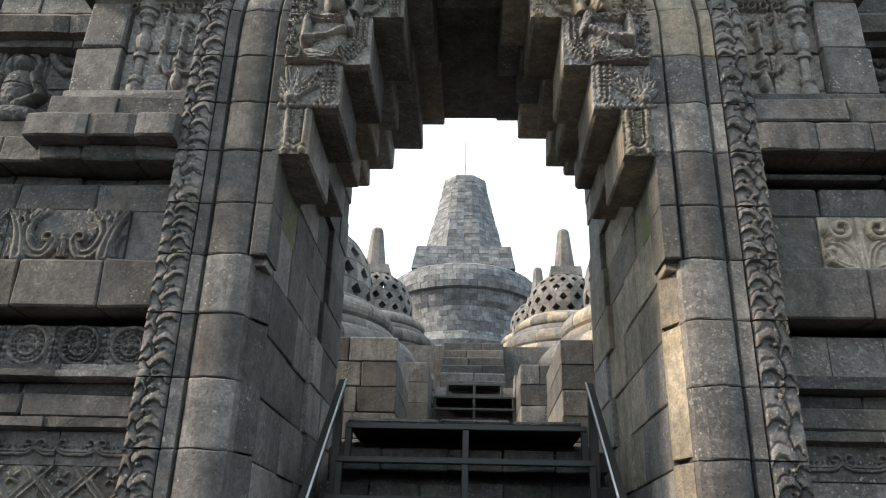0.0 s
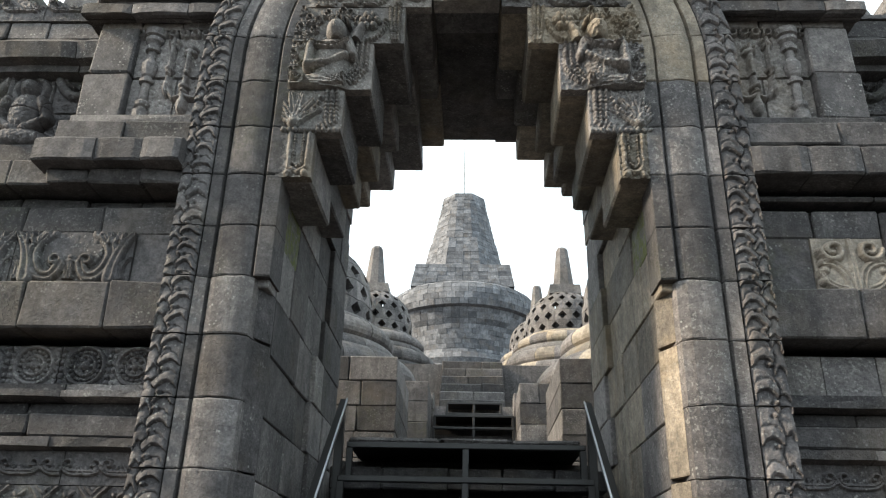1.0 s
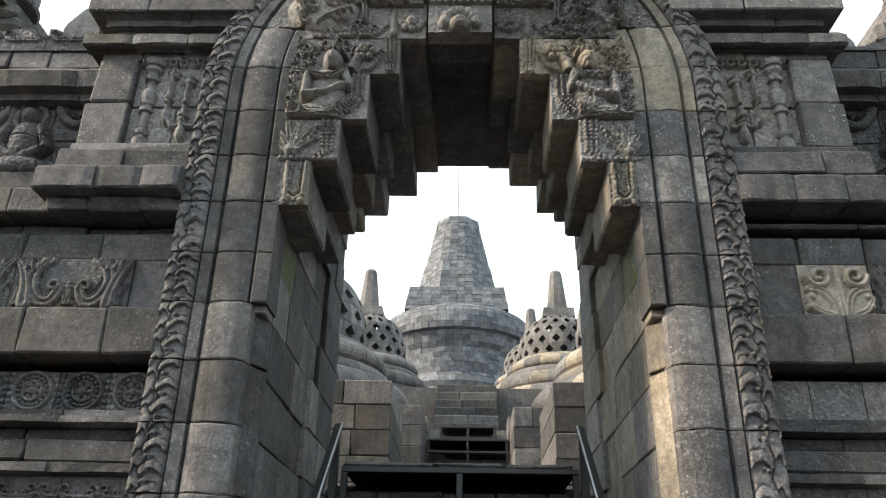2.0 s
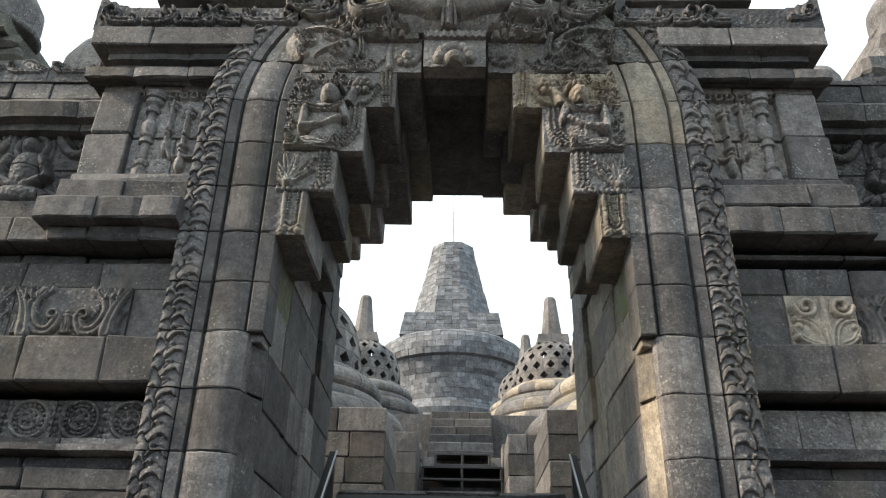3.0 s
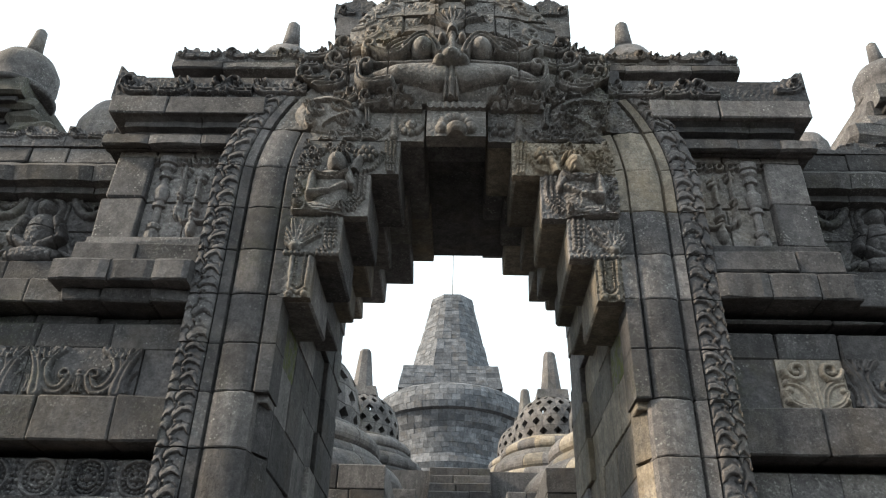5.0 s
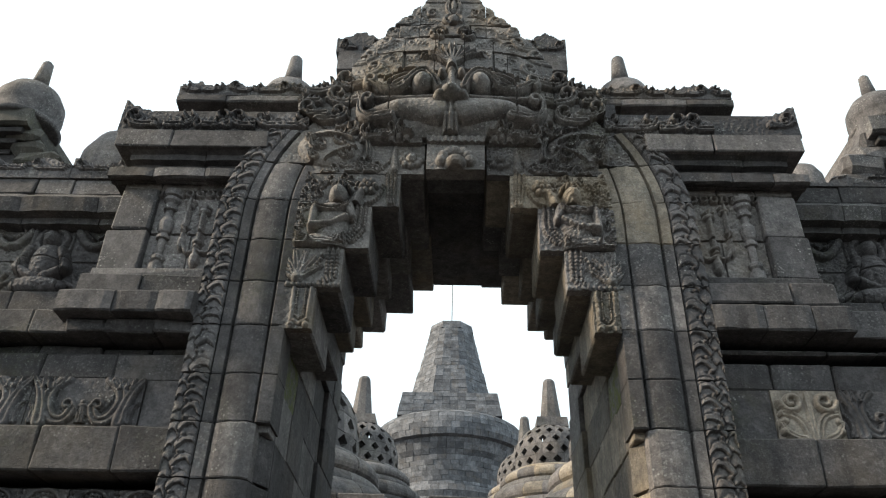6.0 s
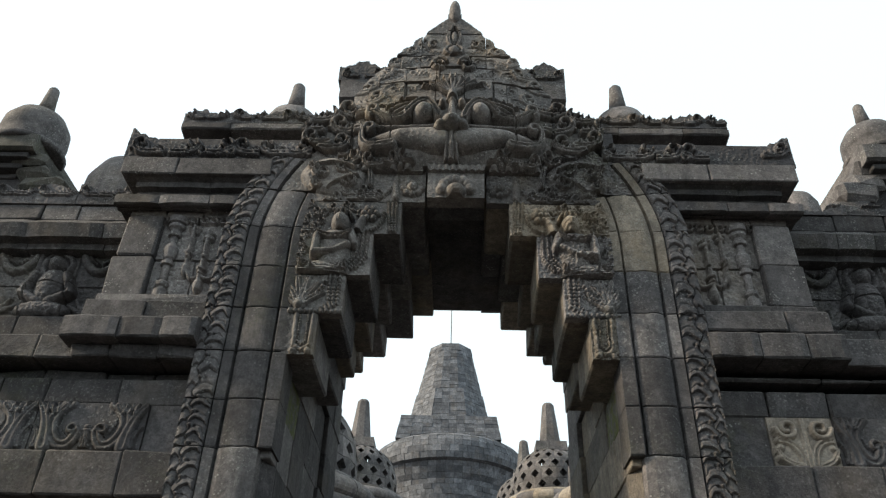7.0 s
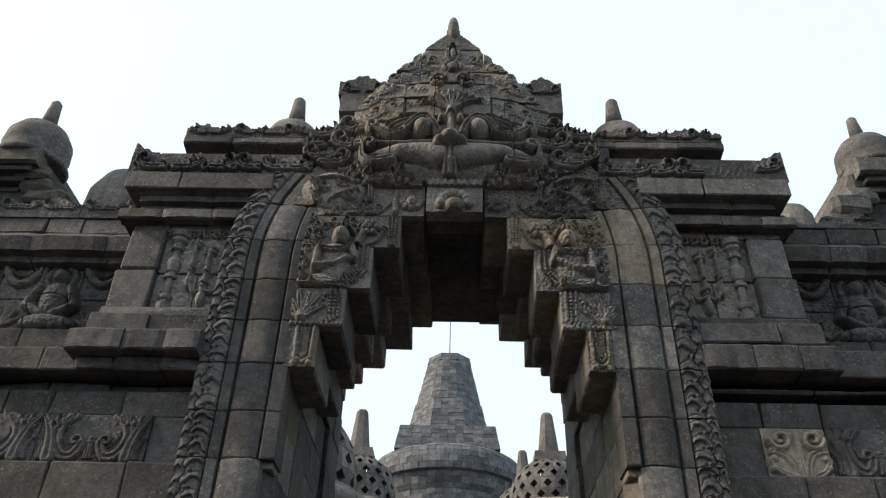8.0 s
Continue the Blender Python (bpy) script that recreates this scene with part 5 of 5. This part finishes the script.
def lattice(cx, cy, z0, prof, rows, cols, depth):
    """A bell of stone pierced by rows of lozenge openings."""
    verts, faces = [], []

    def at(row, t, inward=0.0):
        r = np.interp(row, range(len(prof)), [p[0] for p in prof]) - inward
        z = np.interp(row, range(len(prof)), [p[1] for p in prof])
        return cx + r * math.cos(t), cy + r * math.sin(t), z0 + z
    k = (len(prof) - 1) / rows
    for j in range(rows):
        for i in range(cols):
            t0, t1 = 2 * math.pi * (i + 0.5 * (j % 2)) / cols, 2 * math.pi * (i + 1 + 0.5 * (j % 2)) / cols
            tm, a, b = (t0 + t1) / 2, j * k, (j + 1) * k
            m, hw, hh = (a + b) / 2, (t1 - t0) * 0.30, (b - a) * 0.40
            s = len(verts)
            for inward in (0.0, depth):
                for r, t in ((a, t0), (a, t1), (b, t1), (b, t0), (m - hh, tm), (m, tm + hw), (m + hh, tm), (m, tm - hw)):
                    verts.append(at(r, t, inward))
            for o in (0, 8):
                c0, c1, c2, c3, d0, d1, d2, d3 = (s + o + q for q in range(8))
                faces += [[c0, c1, d0], [c1, c2, d1], [c2, c3, d2], [c3, c0, d3], [c1, d1, d0], [c2, d2, d1], [c3, d3, d2], [c0, d0, d3]]
            for q in range(4):
                d, e = s + 4 + q, s + 4 + (q + 1) % 4
                faces.append([d, e, e + 8, d + 8])
    return verts, faces


def rounded_courses(arcs, cx, cy, cz, step, parent, pool, jit=0.006):
    """Courses of blocks with rounded faces: each arc is the (radius, z) outline of one course, from below."""
    for j, arc in enumerate(arcs):
        n, q, k = max(10, round(2 * math.pi * arc[1][0] / step)), 3, len(arc) + 2
        for i in range(n):
            t0, t1 = 2 * math.pi * (i + 0.5 * (j % 2)) / n + 0.002, 2 * math.pi * (i + 1 + 0.5 * (j % 2)) / n - 0.002
            d, verts, faces = random.uniform(-jit, jit), [], []
            for a in range(q + 1):
                t = t0 + (t1 - t0) * a / q
                for r, h in arc + [(arc[-1][0] - 0.35, arc[-1][1]), (arc[0][0] - 0.35, arc[0][1])]:
                    verts.append((cx + (r + d) * math.cos(t), cy + (r + d) * math.sin(t), cz + h))
            for a in range(q):
                for e in range(k):
                    u, v = a * k + e, a * k + (e + 1) % k
                    faces.append([u, u + k, v + k, v])
            faces += [list(range(k)), [q * k + e for e in range(k)][::-1]]
            fix_normals(mesh_object("lotus_stone", verts, faces, random.choice(pool), parent))


def roll(r0, z0, bulge, z1, r1, n=6):
    """The outline of a rounded course between two heights."""
    return [(r0 + (r1 - r0) * i / n + bulge * math.sin(math.pi * i / n) ** 0.7, z0 + (z1 - z0) * i / n) for i in range(n + 1)]


def latticed_stupa(x, y, z, material, label, s=1.0):
    st = thing("latticed_stupa", label, "stupa", group="latticed stupas")
    arcs = [roll(1.52, 0, 0.10, 0.33, 1.46), roll(1.40, 0.335, 0.10, 0.66, 1.28), roll(1.22, 0.665, 0.03, 0.80, 1.14), roll(1.10, 0.805, 0.09, 1.06, 1.02), roll(0.98, 1.065, 0.02, 1.14, 0.90)]
    # Right-hand bases mix in warm stone for their sunlit side.
    rounded_courses([[(r * s, h * s) for r, h in a] for a in arcs], x, y, z, 0.42 * s, st, (STONE, STONE, STONE_WARM_LIT) if x > 0 else (STONE, STONE_DARK, STONE))
    bell = [(0.86, 1.12), (0.88, 1.3), (0.865, 1.5), (0.82, 1.7), (0.73, 1.88), (0.58, 2.03), (0.42, 2.12)]
    bell = [(r * s, h * s) for r, h in bell]
    v, f = lattice(x, y, z, bell, 5, 18, 0.13 * s)
    shell = mesh_object("lattice_bell", v, f, material, st)
    # Added filler; dark stone gives the openings the shade of the hollow bell.
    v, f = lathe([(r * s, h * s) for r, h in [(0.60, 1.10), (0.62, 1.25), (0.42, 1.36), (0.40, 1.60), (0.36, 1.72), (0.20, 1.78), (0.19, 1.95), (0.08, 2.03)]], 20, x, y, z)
    mesh_object("inner_core", v, f, STONE_DARK, shell, "plain form added inside the bell, its dark colour standing for shade", smooth=True)
    v, f = lathe([(r * s, h * s) for r, h in [(0.44, 2.10), (0.44, 2.13), (0.30, 2.18), (0.1, 2.2)]], 24, x, y, z)
    mesh_object("cap", v, f, material, shell)
    v, f = lathe([(r * s, h * s) for r, h in [(0.50, 2.12), (0.47, 2.34)]], 4, x, y, z)
    mesh_object("collar", v, f, material, st)
    v, f = lathe([(r * s, h * s) for r, h in [(0.25, 2.34), (0.22, 2.6), (0.14, 3.28), (0.10, 3.34)]], 8, x, y, z)
    mesh_object("spire", v, f, material, st)
    return st


latticed_stupa(-2.86, 9.4, 2.75, NEAR_COURSES, "near latticed stone stupa on a lotus base", 1.4)
latticed_stupa(3.1, 9.4, 2.75, NEAR_COURSES, "near latticed stone stupa on a lotus base", 1.4)
latticed_stupa(-2.15, 13.5, 4.3, NEAR_COURSES, "latticed stone stupa on the second terrace")
latticed_stupa(2.09, 13.5, 4.3, NEAR_COURSES, "latticed stone stupa on the second terrace")
latticed_stupa(2.07, 20.0, 5.9, NEAR_COURSES, "distant latticed stone stupa with a slim spire")

GX, GY = -0.52, 44.0
great = thing("great_stupa", "great central bell stupa of weathered grey blocks, tinted for haze, with a tapered spire", "stupa")


def stepped(a, b, n):
    return [(a[0] + (b[0] - a[0]) * i / n, a[1] + (b[1] - a[1]) * i / n) for i in range(n)]


drum = (stepped((6.4, 5.9), (6.2, 8.2), 6) + stepped((5.2, 8.2), (5.0, 10.6), 6) + stepped((4.5, 10.6), (4.4, 12.2), 4) + [(4.3, 12.2), (4.45, 12.5), (4.3, 12.8), (4.05, 13.1), (4.15, 13.4), (3.9, 13.8)]
        + stepped((3.85, 14.0), (4.12, 15.7), 6) + [(4.25, 15.7), (4.4, 16.05), (4.5, 16.3), (4.75, 16.38), (4.84, 16.72), (4.82, 17.1), (4.72, 17.45), (4.5, 17.78), (4.2, 18.0), (3.8, 18.18), (3.2, 18.3), (2.5, 18.36)])
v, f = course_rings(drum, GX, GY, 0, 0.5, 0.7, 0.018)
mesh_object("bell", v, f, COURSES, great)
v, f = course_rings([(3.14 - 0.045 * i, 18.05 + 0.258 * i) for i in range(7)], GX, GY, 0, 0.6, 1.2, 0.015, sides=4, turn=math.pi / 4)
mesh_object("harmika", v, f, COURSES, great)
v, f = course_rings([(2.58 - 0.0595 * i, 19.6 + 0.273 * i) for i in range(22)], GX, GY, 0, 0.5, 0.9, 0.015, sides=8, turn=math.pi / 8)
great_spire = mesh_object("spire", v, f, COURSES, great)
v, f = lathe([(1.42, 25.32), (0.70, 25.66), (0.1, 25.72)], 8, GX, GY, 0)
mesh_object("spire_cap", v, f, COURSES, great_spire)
v, f = lathe([(0.04, 25.6), (0.025, 31.0)], 6, GX, GY, 0)
mesh_object("lightning_rod", v, f, STEEL, great_spire, "thin steel lightning rod")
great.location.z = -0.72
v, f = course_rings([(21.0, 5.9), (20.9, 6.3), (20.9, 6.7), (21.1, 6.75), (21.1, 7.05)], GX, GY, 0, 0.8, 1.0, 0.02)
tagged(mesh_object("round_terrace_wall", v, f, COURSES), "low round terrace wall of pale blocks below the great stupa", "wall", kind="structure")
